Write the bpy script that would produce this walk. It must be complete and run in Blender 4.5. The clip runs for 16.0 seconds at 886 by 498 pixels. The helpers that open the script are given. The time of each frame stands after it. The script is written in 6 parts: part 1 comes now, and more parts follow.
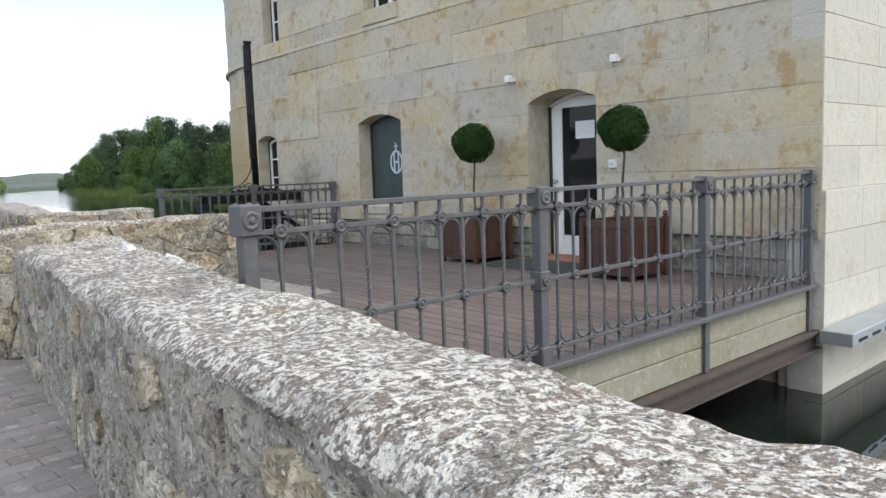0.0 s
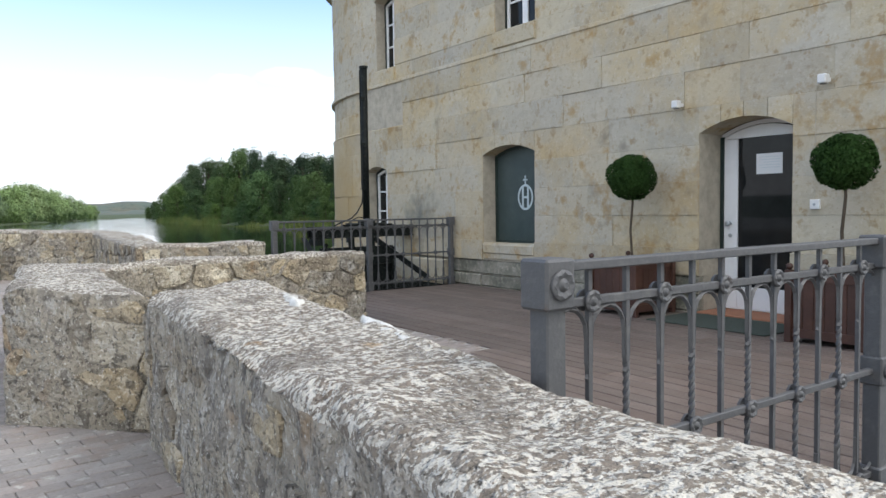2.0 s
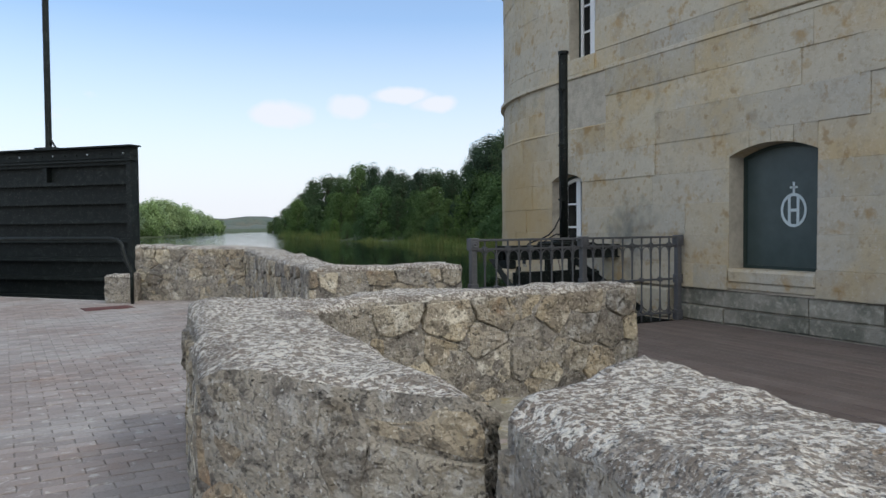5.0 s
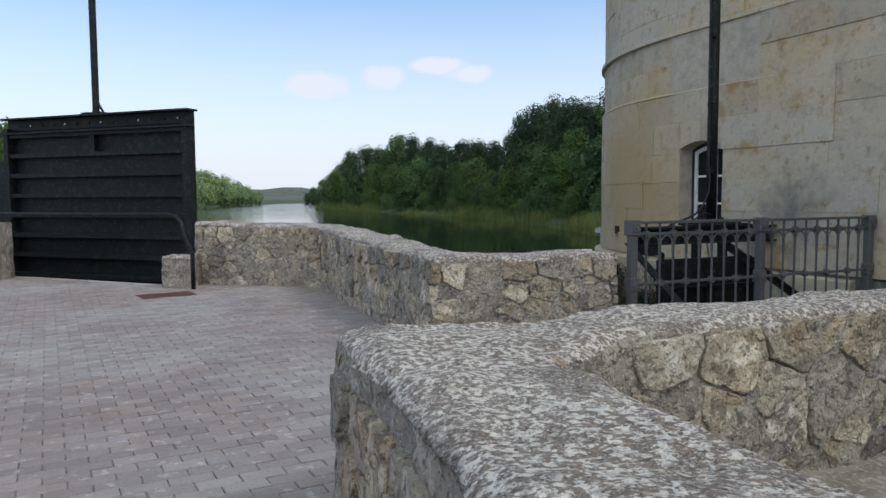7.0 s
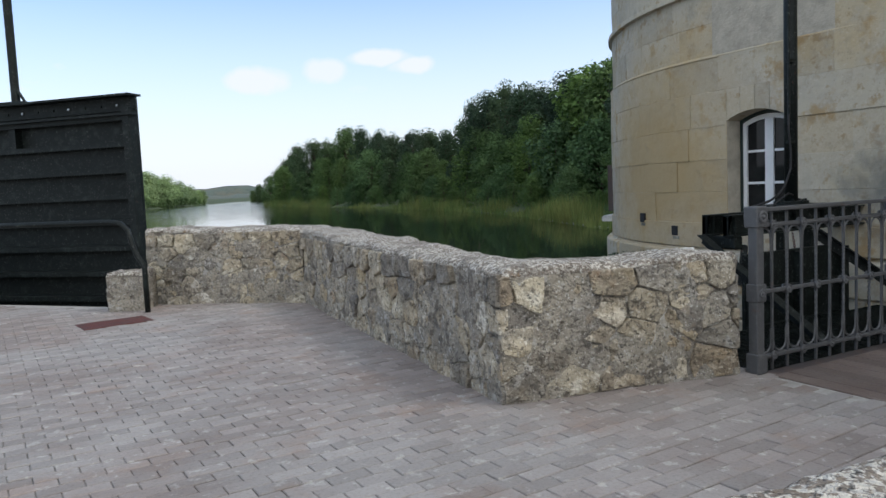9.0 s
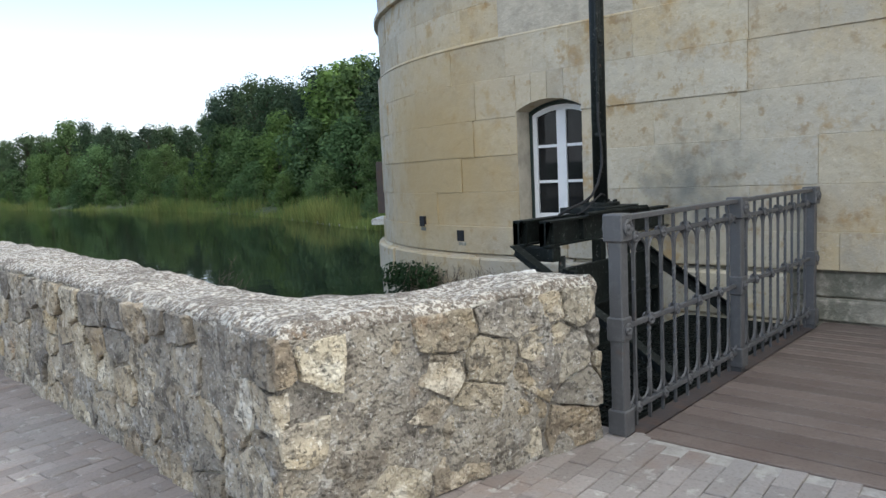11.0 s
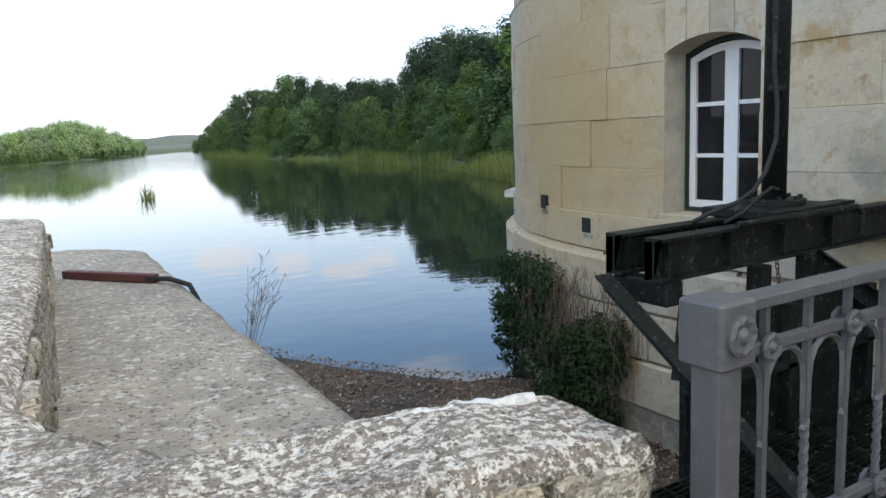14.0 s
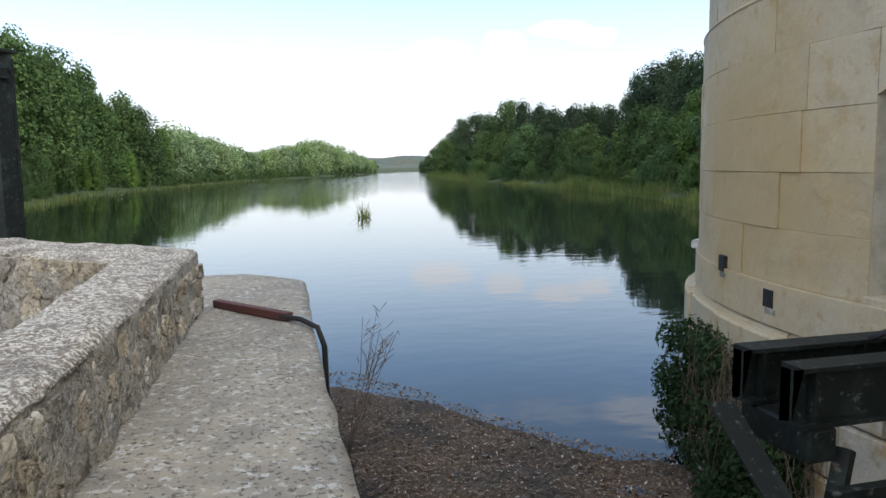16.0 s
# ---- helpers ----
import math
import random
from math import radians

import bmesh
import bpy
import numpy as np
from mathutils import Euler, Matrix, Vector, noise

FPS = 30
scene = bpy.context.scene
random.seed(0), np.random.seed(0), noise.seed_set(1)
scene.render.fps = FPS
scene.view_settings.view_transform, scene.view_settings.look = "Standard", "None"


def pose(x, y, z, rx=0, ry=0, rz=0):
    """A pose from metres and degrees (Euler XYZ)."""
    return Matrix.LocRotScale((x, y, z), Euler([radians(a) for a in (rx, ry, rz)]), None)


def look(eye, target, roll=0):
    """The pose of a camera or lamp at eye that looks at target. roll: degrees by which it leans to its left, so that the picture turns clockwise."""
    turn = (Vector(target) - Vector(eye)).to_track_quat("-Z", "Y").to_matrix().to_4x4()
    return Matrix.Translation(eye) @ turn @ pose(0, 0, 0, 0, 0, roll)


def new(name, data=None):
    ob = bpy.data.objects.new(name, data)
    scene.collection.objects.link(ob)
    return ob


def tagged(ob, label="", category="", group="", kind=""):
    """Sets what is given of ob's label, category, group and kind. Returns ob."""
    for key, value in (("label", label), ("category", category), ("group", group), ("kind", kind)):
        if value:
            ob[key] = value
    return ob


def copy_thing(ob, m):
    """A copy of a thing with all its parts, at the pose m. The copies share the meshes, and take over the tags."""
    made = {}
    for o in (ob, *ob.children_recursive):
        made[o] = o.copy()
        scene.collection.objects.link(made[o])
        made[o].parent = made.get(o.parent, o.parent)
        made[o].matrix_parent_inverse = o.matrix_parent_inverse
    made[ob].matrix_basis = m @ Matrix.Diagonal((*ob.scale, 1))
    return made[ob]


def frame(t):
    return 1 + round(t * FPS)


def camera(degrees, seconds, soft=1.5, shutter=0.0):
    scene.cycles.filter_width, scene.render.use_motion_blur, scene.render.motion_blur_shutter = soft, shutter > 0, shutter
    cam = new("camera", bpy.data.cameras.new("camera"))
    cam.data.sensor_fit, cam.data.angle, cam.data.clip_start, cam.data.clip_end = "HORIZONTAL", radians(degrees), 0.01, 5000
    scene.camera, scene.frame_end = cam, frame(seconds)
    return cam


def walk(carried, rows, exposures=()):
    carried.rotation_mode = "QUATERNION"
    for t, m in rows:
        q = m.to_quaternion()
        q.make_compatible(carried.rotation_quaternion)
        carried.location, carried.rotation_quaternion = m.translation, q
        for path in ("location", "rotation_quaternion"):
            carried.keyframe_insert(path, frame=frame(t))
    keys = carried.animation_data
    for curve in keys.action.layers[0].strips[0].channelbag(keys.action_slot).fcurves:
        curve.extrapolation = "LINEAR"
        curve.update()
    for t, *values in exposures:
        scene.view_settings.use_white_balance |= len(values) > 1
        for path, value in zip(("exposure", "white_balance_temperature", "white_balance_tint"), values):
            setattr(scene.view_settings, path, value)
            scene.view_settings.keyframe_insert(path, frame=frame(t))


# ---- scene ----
cam = camera(62.5, 16.0)
METRES, EYE, TILT, LEAN, TURN = 13.2, 1.24, 0.9, 0.0, -41.0
ROWS = [
    (0.0, 0.0, 0.0, 0.0, -0.26, -7.01, 2.1),
    (0.5, -0.0172, 0.0233, 0.0034, 3.81, -5.32, 2.09),
    (1.0, -0.0369, 0.0452, 0.0014, 6.87, -4.79, 1.37),
    (1.5, -0.0558, 0.0655, 0.0004, 7.32, -4.83, 1.41),
    (2.0, -0.0725, 0.0908, 0.0004, 5.32, -4.07, 0.94),
    (2.5, -0.0923, 0.1122, 0.0, 4.27, -3.12, 0.26),
    (3.0, -0.115, 0.1343, 0.0014, 2.83, -1.2, 0.4),
    (3.5, -0.1346, 0.1624, -0.0024, 4.94, -1.51, 0.61),
    (4.0, -0.1534, 0.191, -0.0019, 9.86, -1.97, 0.58),
    (6.5, -0.2837, 0.327, -0.0016, 15.66, -3.45, 0.69),
    (7.0, -0.3111, 0.3525, 0.0016, 16.55, -4.89, 0.58),
    (7.5, -0.3411, 0.3758, 0.0023, 16.68, -4.81, 0.83),
    (8.0, -0.3628, 0.4041, 0.0002, 16.9, -5.43, 1.97),
    (10.5, -0.4319, 0.5683, 0.0004, -1.55, -6.08, 2.81),
    (11.0, -0.4264, 0.5976, -0.0007, -6.97, -6.67, 2.55),
    (11.5, -0.4169, 0.627, 0.0018, -10.25, -6.88, 1.57),
    (12.0, -0.4068, 0.6559, 0.0022, -9.49, -8.6, 1.62),
    (12.5, -0.395, 0.6801, 0.0024, -7.58, -9.85, 2.27),
    (13.0, -0.3761, 0.7022, 0.0035, -0.03, -9.51, 1.57),
    (13.5, -0.3638, 0.727, 0.002, 5.58, -10.15, 2.76),
    (14.0, -0.3524, 0.7495, 0.0053, 8.8, -9.72, 2.54),
    (14.5, -0.3325, 0.7683, 0.0075, 12.9, -9.61, 1.16),
    (15.0, -0.3226, 0.7841, 0.0083, 17.54, -10.53, 1.75),
    (15.5, -0.3205, 0.8018, 0.0118, 20.45, -9.81, 1.14),
    (16.0, -0.3221, 0.8103, 0.0153, 25.88, -7.29, 1.04),
]
EXPOSURES = [(0.0, 0.40, 6500, 10), (1.0, 0.31, 6500, 10), (2.0, 0.22, 6500, 10), (3.0, 0.1, 6500, 10), (4.0, -0.15, 6500, 10), (6.5, -0.4, 6250, 10), (8.0, -0.38, 6250, 10), (10.5, 0.2, 6450, 9), (11.5, 0.55, 6400, 9), (12.5, 0.66, 6350, 8), (14.0, 0.42, 6400, 9), (15.0, 0.36, 6500, 10), (15.5, 0.46, 6500, 10), (16.0, 0.12, 6500, 10)]
walk(cam, [(t, pose(0, 0, EYE, TILT, LEAN, TURN) @ pose(METRES * x, METRES * y, METRES * z, 90 + pitch, roll, yaw)) for t, x, y, z, yaw, pitch, roll in ROWS], EXPOSURES)

# ---- world, sun ----
SUN_ELEV, SUN_AZ = 48.0, 140.0      # azimuth measured from +y towards +x
world = bpy.data.worlds.new("sky")
scene.world = world
world.use_nodes = True
wn, wl = world.node_tree.nodes, world.node_tree.links
wn.clear()
# small fair-weather clouds over the river: direction, half width, half height, density
CLOUDS = [((0.249, 0.958, 0.146), 0.075, 0.030, 0.95), ((0.338, 0.927, 0.160), 0.050, 0.030, 0.9), ((0.399, 0.900, 0.174), 0.075, 0.018, 0.95), ((0.440, 0.883, 0.163), 0.050, 0.020, 0.95), ((0.12, 0.982, 0.14), 0.06, 0.02, 0.45), ((0.37, 0.91, 0.135), 0.04, 0.014, 0.6)]
w_out, w_bg = wn.new("ShaderNodeOutputWorld"), wn.new("ShaderNodeBackground")
w_sky = wn.new("ShaderNodeTexSky")
w_sky.sky_type, w_sky.sun_disc = "NISHITA", False
w_sky.sun_elevation, w_sky.sun_rotation = radians(SUN_ELEV), radians(SUN_AZ)
w_sky.dust_density, w_sky.air_density, w_sky.ozone_density = 0.6, 1.0, 2.0
w_co, w_map = wn.new("ShaderNodeTexCoord"), wn.new("ShaderNodeMapping")
w_map.inputs["Scale"].default_value = (1.0, 1.0, 3.2)
w_no, w_ra, w_mx = wn.new("ShaderNodeTexNoise"), wn.new("ShaderNodeValToRGB"), wn.new("ShaderNodeMixRGB")
w_no.inputs["Scale"].default_value, w_no.inputs["Detail"].default_value = 3.2, 9.0
w_no.inputs["Roughness"].default_value = 0.56
w_ra.color_ramp.elements[0].position, w_ra.color_ramp.elements[1].position = 0.60, 0.76
w_mx.inputs[2].default_value = (9.2, 9.5, 10.2, 1)
w_sep, w_hz = wn.new("ShaderNodeSeparateXYZ"), wn.new("ShaderNodeMapRange")
w_hz.inputs["From Min"].default_value, w_hz.inputs["From Max"].default_value = 0.03, 0.27
w_hz.inputs["To Min"].default_value, w_hz.inputs["To Max"].default_value = 0.95, 0.05
w_max = wn.new("ShaderNodeMath")
w_max.operation = "MAXIMUM"
wl.new(w_co.outputs["Generated"], w_map.inputs["Vector"])
wl.new(w_map.outputs["Vector"], w_no.inputs["Vector"])
wl.new(w_no.outputs["Fac"], w_ra.inputs["Fac"])
wl.new(w_co.outputs["Generated"], w_sep.inputs["Vector"])
wl.new(w_sep.outputs["Z"], w_hz.inputs["Value"])
wl.new(w_hz.outputs["Result"], w_max.inputs[0])
wl.new(w_ra.outputs["Color"], w_max.inputs[1])
w_top = w_max.outputs["Value"]
for (cx, cy, cz), wide, tall, full in CLOUDS:
    c_sub, c_mul, c_len, c_add, c_map, c_max = (wn.new(k) for k in ("ShaderNodeVectorMath", "ShaderNodeVectorMath", "ShaderNodeVectorMath", "ShaderNodeMath", "ShaderNodeMapRange", "ShaderNodeMath"))
    c_no = wn.new("ShaderNodeTexNoise")
    c_no.inputs["Scale"].default_value, c_no.inputs["Detail"].default_value = 16.0, 6.0
    c_sub.operation, c_mul.operation, c_len.operation, c_add.operation, c_max.operation = "SUBTRACT", "MULTIPLY", "LENGTH", "ADD", "MAXIMUM"
    c_sub.inputs[1].default_value, c_mul.inputs[1].default_value = (cx, cy, cz), (1 / wide, 1 / wide, 1 / tall)
    c_map.inputs["From Min"].default_value, c_map.inputs["From Max"].default_value = 0.95, 1.45
    c_map.inputs["To Min"].default_value, c_map.inputs["To Max"].default_value = full, 0.0
    wl.new(w_co.outputs["Generated"], c_sub.inputs[0])
    wl.new(w_co.outputs["Generated"], c_no.inputs["Vector"])
    wl.new(c_sub.outputs["Vector"], c_mul.inputs[0])
    wl.new(c_mul.outputs["Vector"], c_len.inputs[0])
    wl.new(c_len.outputs["Value"], c_add.inputs[0])
    wl.new(c_no.outputs["Fac"], c_add.inputs[1])
    wl.new(c_add.outputs["Value"], c_map.inputs["Value"])
    wl.new(c_map.outputs["Result"], c_max.inputs[0])
    wl.new(w_top, c_max.inputs[1])
    w_top = c_max.outputs["Value"]
wl.new(w_top, w_mx.inputs[0])
w_gain = wn.new("ShaderNodeMixRGB")
w_gain.blend_type = "MULTIPLY"
w_gain.inputs[0].default_value = 1.0
w_gain.inputs[2].default_value = (2.0, 2.09, 2.14, 1)
wl.new(w_sky.outputs["Color"], w_gain.inputs[1])
wl.new(w_gain.outputs["Color"], w_mx.inputs[1])
w_dir, w_veil, w_vmix = wn.new("ShaderNodeVectorMath"), wn.new("ShaderNodeMapRange"), wn.new("ShaderNodeMixRGB")
w_dir.operation = "DOT_PRODUCT"
w_dir.inputs[1].default_value = (math.sin(radians(SUN_AZ + 40)) * 0.75, math.cos(radians(SUN_AZ + 40)) * 0.75, 0.66)
w_veil.inputs["From Min"].default_value, w_veil.inputs["From Max"].default_value = 0.0, 0.85
wl.new(w_co.outputs["Generated"], w_dir.inputs[0])
wl.new(w_dir.outputs["Value"], w_veil.inputs["Value"])
wl.new(w_veil.outputs["Result"], w_vmix.inputs[0])
wl.new(w_mx.outputs["Color"], w_vmix.inputs[1])
w_vmix.inputs[2].default_value = (12.6, 13.0, 13.4, 1)
wl.new(w_vmix.outputs["Color"], w_bg.inputs["Color"])
w_bg.inputs["Strength"].default_value = 0.12
wl.new(w_bg.outputs["Background"], w_out.inputs["Surface"])

sun = new("sun", bpy.data.lights.new("sun", "SUN"))
sun.data.energy, sun.data.angle, sun.data.color = 1.25, radians(14.0), (1.0, 0.965, 0.91)
sx, sy = math.sin(radians(SUN_AZ)), math.cos(radians(SUN_AZ))
sun.matrix_world = look((60 * sx, 60 * sy, 60 * math.tan(radians(SUN_ELEV))), (0, 0, 0))


# ---- materials ----
def material(name, base, rough=0.8, metal=0.0, var=(), bump=(), spec=0.5, rand=0.0, island=0.0, palette=(), shuffle=False):
    """A node material. var: rows of (scale, low, high, colour, strength), each a noise that mixes a colour in.
    bump: rows of (scale, height). rand, island: change of value from piece to piece."""
    m = bpy.data.materials.new(name)
    m.use_nodes = True
    n, l = m.node_tree.nodes, m.node_tree.links
    b = n["Principled BSDF"]
    b.inputs["Roughness"].default_value, b.inputs["Metallic"].default_value = rough, metal
    b.inputs["Specular IOR Level"].default_value = spec
    geo = n.new("ShaderNodeNewGeometry")
    rgb = n.new("ShaderNodeRGB")
    rgb.outputs[0].default_value = (*base, 1)
    col = rgb.outputs[0]
    for k, (scale, lo, hi, tint, strength) in enumerate(var):
        no, ra, mx = n.new("ShaderNodeTexNoise"), n.new("ShaderNodeValToRGB"), n.new("ShaderNodeMixRGB")
        no.inputs["Scale"].default_value, no.inputs["Detail"].default_value = scale, 6.0
        no.inputs["Roughness"].default_value = 0.62
        ma = n.new("ShaderNodeMapping")
        ma.inputs["Location"].default_value = (3.7 * k, 1.3 * k, 5.1 * k)
        if shuffle:
            info, off = n.new("ShaderNodeObjectInfo"), n.new("ShaderNodeVectorMath")
            off.operation = "MULTIPLY_ADD"
            off.inputs[1].default_value = (17.0, 9.0, 13.0)
            l.new(info.outputs["Random"], off.inputs[0])
            l.new(geo.outputs["Position"], off.inputs[2])
            l.new(off.outputs["Vector"], ma.inputs["Vector"])
        else:
            l.new(geo.outputs["Position"], ma.inputs["Vector"])
        l.new(ma.outputs["Vector"], no.inputs["Vector"])
        ra.color_ramp.elements[0].position, ra.color_ramp.elements[1].position = lo, hi
        ra.color_ramp.elements[1].color = (strength, strength, strength, 1)
        l.new(no.outputs["Fac"], ra.inputs["Fac"])
        l.new(ra.outputs["Color"], mx.inputs[0])
        l.new(col, mx.inputs[1])
        mx.inputs[2].default_value = (*tint, 1)
        col = mx.outputs["Color"]
    if rand or island:
        src = n.new("ShaderNodeObjectInfo").outputs["Random"] if rand else geo.outputs["Random Per Island"]
        amount = rand or island
        mr, hs = n.new("ShaderNodeMapRange"), n.new("ShaderNodeHueSaturation")
        mr.inputs["To Min"].default_value, mr.inputs["To Max"].default_value = 1 - amount, 1 + amount
        l.new(src, mr.inputs["Value"])
        l.new(mr.outputs["Result"], hs.inputs["Value"])
        l.new(col, hs.inputs["Color"])
        col = hs.outputs["Color"]
    if palette:
        ob, ra, mx = n.new("ShaderNodeObjectInfo"), n.new("ShaderNodeValToRGB"), n.new("ShaderNodeMixRGB")
        mx.blend_type = "MULTIPLY"
        mx.inputs[0].default_value = 1.0
        ra.color_ramp.elements[0].color, ra.color_ramp.elements[1].color = (*palette[0], 1), (*palette[-1], 1)
        for k, c in enumerate(palette[1:-1]):
            ra.color_ramp.elements.new((k + 1) / (len(palette) - 1)).color = (*c, 1)
        l.new(ob.outputs["Random"], ra.inputs["Fac"])
        l.new(col, mx.inputs[1])
        l.new(ra.outputs["Color"], mx.inputs[2])
        col = mx.outputs["Color"]
    l.new(col, b.inputs["Base Color"])
    last = None
    for scale, height in bump:
        no, bu = n.new("ShaderNodeTexNoise"), n.new("ShaderNodeBump")
        no.inputs["Scale"].default_value, no.inputs["Detail"].default_value = scale, 5.0
        l.new(geo.outputs["Position"], no.inputs["Vector"])
        l.new(no.outputs["Fac"], bu.inputs["Height"])
        bu.inputs["Distance"].default_value = height
        bu.inputs["Strength"].default_value = 1.0
        if last:
            l.new(last, bu.inputs["Normal"])
        last = bu.outputs["Normal"]
    if last:
        l.new(last, b.inputs["Normal"])
    return m


ASHLAR = material("ashlar_limestone", (0.51, 0.465, 0.365), 0.87, var=(
    (0.5, 0.42, 0.66, (0.475, 0.45, 0.395), 0.8), (0.8, 0.47, 0.62, (0.49, 0.39, 0.23), 0.7), (2.6, 0.565, 0.66, (0.38, 0.25, 0.10), 0.75),
    (1.7, 0.62, 0.74, (0.22, 0.20, 0.165), 0.7), (6.5, 0.585, 0.66, (0.31, 0.21, 0.10), 0.65), (4.5, 0.50, 0.64, (0.43, 0.40, 0.335), 0.55), (11.0, 0.53, 0.68, (0.35, 0.29, 0.21), 0.5), (22.0, 0.57, 0.66, (0.62, 0.59, 0.52), 0.35), (30.0, 0.63, 0.70, (0.22, 0.18, 0.13), 0.55), (90.0, 0.58, 0.7, (0.30, 0.255, 0.20), 0.25)),
    bump=((3.0, 0.03), (9.0, 0.012), (55.0, 0.003)), palette=((1.0, 0.99, 0.97), (0.89, 0.895, 0.90), (1.07, 1.04, 0.97), (0.97, 0.97, 0.97), (1.04, 0.97, 0.85), (0.87, 0.855, 0.83), (1.10, 1.10, 1.09), (0.96, 0.92, 0.84)))
END_STONE = material("end_wall_limestone", (0.53, 0.505, 0.44), 0.88, var=(
    (0.7, 0.45, 0.65, (0.52, 0.51, 0.47), 0.8), (2.6, 0.60, 0.70, (0.42, 0.35, 0.24), 0.5), (7.0, 0.57, 0.66, (0.40, 0.385, 0.35), 0.5), (40.0, 0.57, 0.66, (0.30, 0.28, 0.24), 0.5)),
    bump=((3.0, 0.02), (9.0, 0.015), (55.0, 0.007)), palette=((1.0, 1.0, 1.0), (0.92, 0.92, 0.93), (1.06, 1.05, 1.02), (0.96, 0.95, 0.93)))
an, al = ASHLAR.node_tree.nodes, ASHLAR.node_tree.links      # a dark grey patch with a ragged edge beside the sluice
a_pos, a_sub, a_len, a_no, a_add, a_map, a_mix = (an.new(k) for k in ("ShaderNodeNewGeometry", "ShaderNodeVectorMath", "ShaderNodeVectorMath", "ShaderNodeTexNoise", "ShaderNodeMath", "ShaderNodeMapRange", "ShaderNodeMixRGB"))
a_sub.operation, a_len.operation, a_add.operation = "SUBTRACT", "LENGTH", "ADD"
a_sub.inputs[1].default_value = (7.4, 12.45, 1.12)
a_no.inputs["Scale"].default_value, a_no.inputs["Detail"].default_value = 6.0, 5.0
a_map.inputs["From Min"].default_value, a_map.inputs["From Max"].default_value = 0.5, 1.12
a_map.inputs["To Min"].default_value, a_map.inputs["To Max"].default_value = 0.78, 0.0
a_mix.inputs[2].default_value = (0.13, 0.14, 0.13, 1)
al.new(a_pos.outputs["Position"], a_sub.inputs[0])
al.new(a_sub.outputs["Vector"], a_len.inputs[0])
al.new(a_pos.outputs["Position"], a_no.inputs["Vector"])
al.new(a_len.outputs["Value"], a_add.inputs[0])
al.new(a_no.outputs["Fac"], a_add.inputs[1])
al.new(a_add.outputs["Value"], a_map.inputs["Value"])
a_b = an["Principled BSDF"]
a_old = a_b.inputs["Base Color"].links[0].from_socket
al.new(a_map.outputs["Result"], a_mix.inputs[0])
al.new(a_old, a_mix.inputs[1])
al.new(a_mix.outputs["Color"], a_b.inputs["Base Color"])
o_pos, o_sub, o_len, o_no, o_add, o_map, o_mix = (an.new(k) for k in ("ShaderNodeNewGeometry", "ShaderNodeVectorMath", "ShaderNodeVectorMath", "ShaderNodeTexNoise", "ShaderNodeMath", "ShaderNodeMapRange", "ShaderNodeMixRGB"))
o_sub.operation, o_len.operation, o_add.operation = "SUBTRACT", "LENGTH", "ADD"      # ochre weathering on the round end
o_sub.inputs[1].default_value = (7.6, 15.7, 1.55)
o_no.inputs["Scale"].default_value, o_no.inputs["Detail"].default_value = 2.2, 7.0
o_map.inputs["From Min"].default_value, o_map.inputs["From Max"].default_value = 1.1, 2.5
o_map.inputs["To Min"].default_value, o_map.inputs["To Max"].default_value = 0.9, 0.0
o_mix.inputs[2].default_value = (0.43, 0.315, 0.155, 1)
al.new(o_pos.outputs["Position"], o_sub.inputs[0])
al.new(o_sub.outputs["Vector"], o_len.inputs[0])
al.new(o_pos.outputs["Position"], o_no.inputs["Vector"])
al.new(o_len.outputs["Value"], o_add.inputs[0])
al.new(o_no.outputs["Fac"], o_add.inputs[1])
al.new(o_add.outputs["Value"], o_map.inputs["Value"])
al.new(o_map.outputs["Result"], o_mix.inputs[0])
al.new(a_mix.outputs["Color"], o_mix.inputs[1])
al.new(o_mix.outputs["Color"], a_b.inputs["Base Color"])
MORTAR = material("old_mortar", (0.50, 0.455, 0.365), 0.95, var=((6.0, 0.4, 0.7, (0.25, 0.22, 0.18), 0.6),), bump=((30.0, 0.01),))
PLINTH = material("weathered_plinth", (0.30, 0.28, 0.23), 0.92, var=(
    (2.0, 0.42, 0.6, (0.12, 0.125, 0.095), 0.8), (14.0, 0.5, 0.7, (0.52, 0.48, 0.40), 0.6)), bump=((9.0, 0.03), (50.0, 0.005)), rand=0.15)
RUBBLE = material("rubble_stone", (0.42, 0.378, 0.305), 0.95, var=(
    (3.0, 0.44, 0.60, (0.23, 0.21, 0.185), 0.75), (2.0, 0.54, 0.66, (0.42, 0.34, 0.215), 0.45), (7.0, 0.54, 0.62, (0.60, 0.575, 0.52), 0.8), (24.0, 0.6, 0.68, (0.60, 0.58, 0.53), 0.6),
    (2.1, 0.62, 0.72, (0.30, 0.16, 0.07), 0.55), (11.0, 0.55, 0.62, (0.12, 0.108, 0.092), 0.75), (34.0, 0.57, 0.62, (0.085, 0.078, 0.068), 0.75), (48.0, 0.60, 0.65, (0.66, 0.64, 0.59), 0.8)),
    bump=((9.0, 0.05), (28.0, 0.03), (80.0, 0.012)), palette=((1.05, 1.03, 1.0), (0.70, 0.70, 0.71), (1.20, 1.10, 0.90), (0.92, 0.92, 0.93), (1.34, 1.32, 1.26), (1.03, 0.95, 0.82), (0.62, 0.61, 0.61), (1.38, 1.34, 1.22), (0.90, 0.80, 0.68)), shuffle=True)
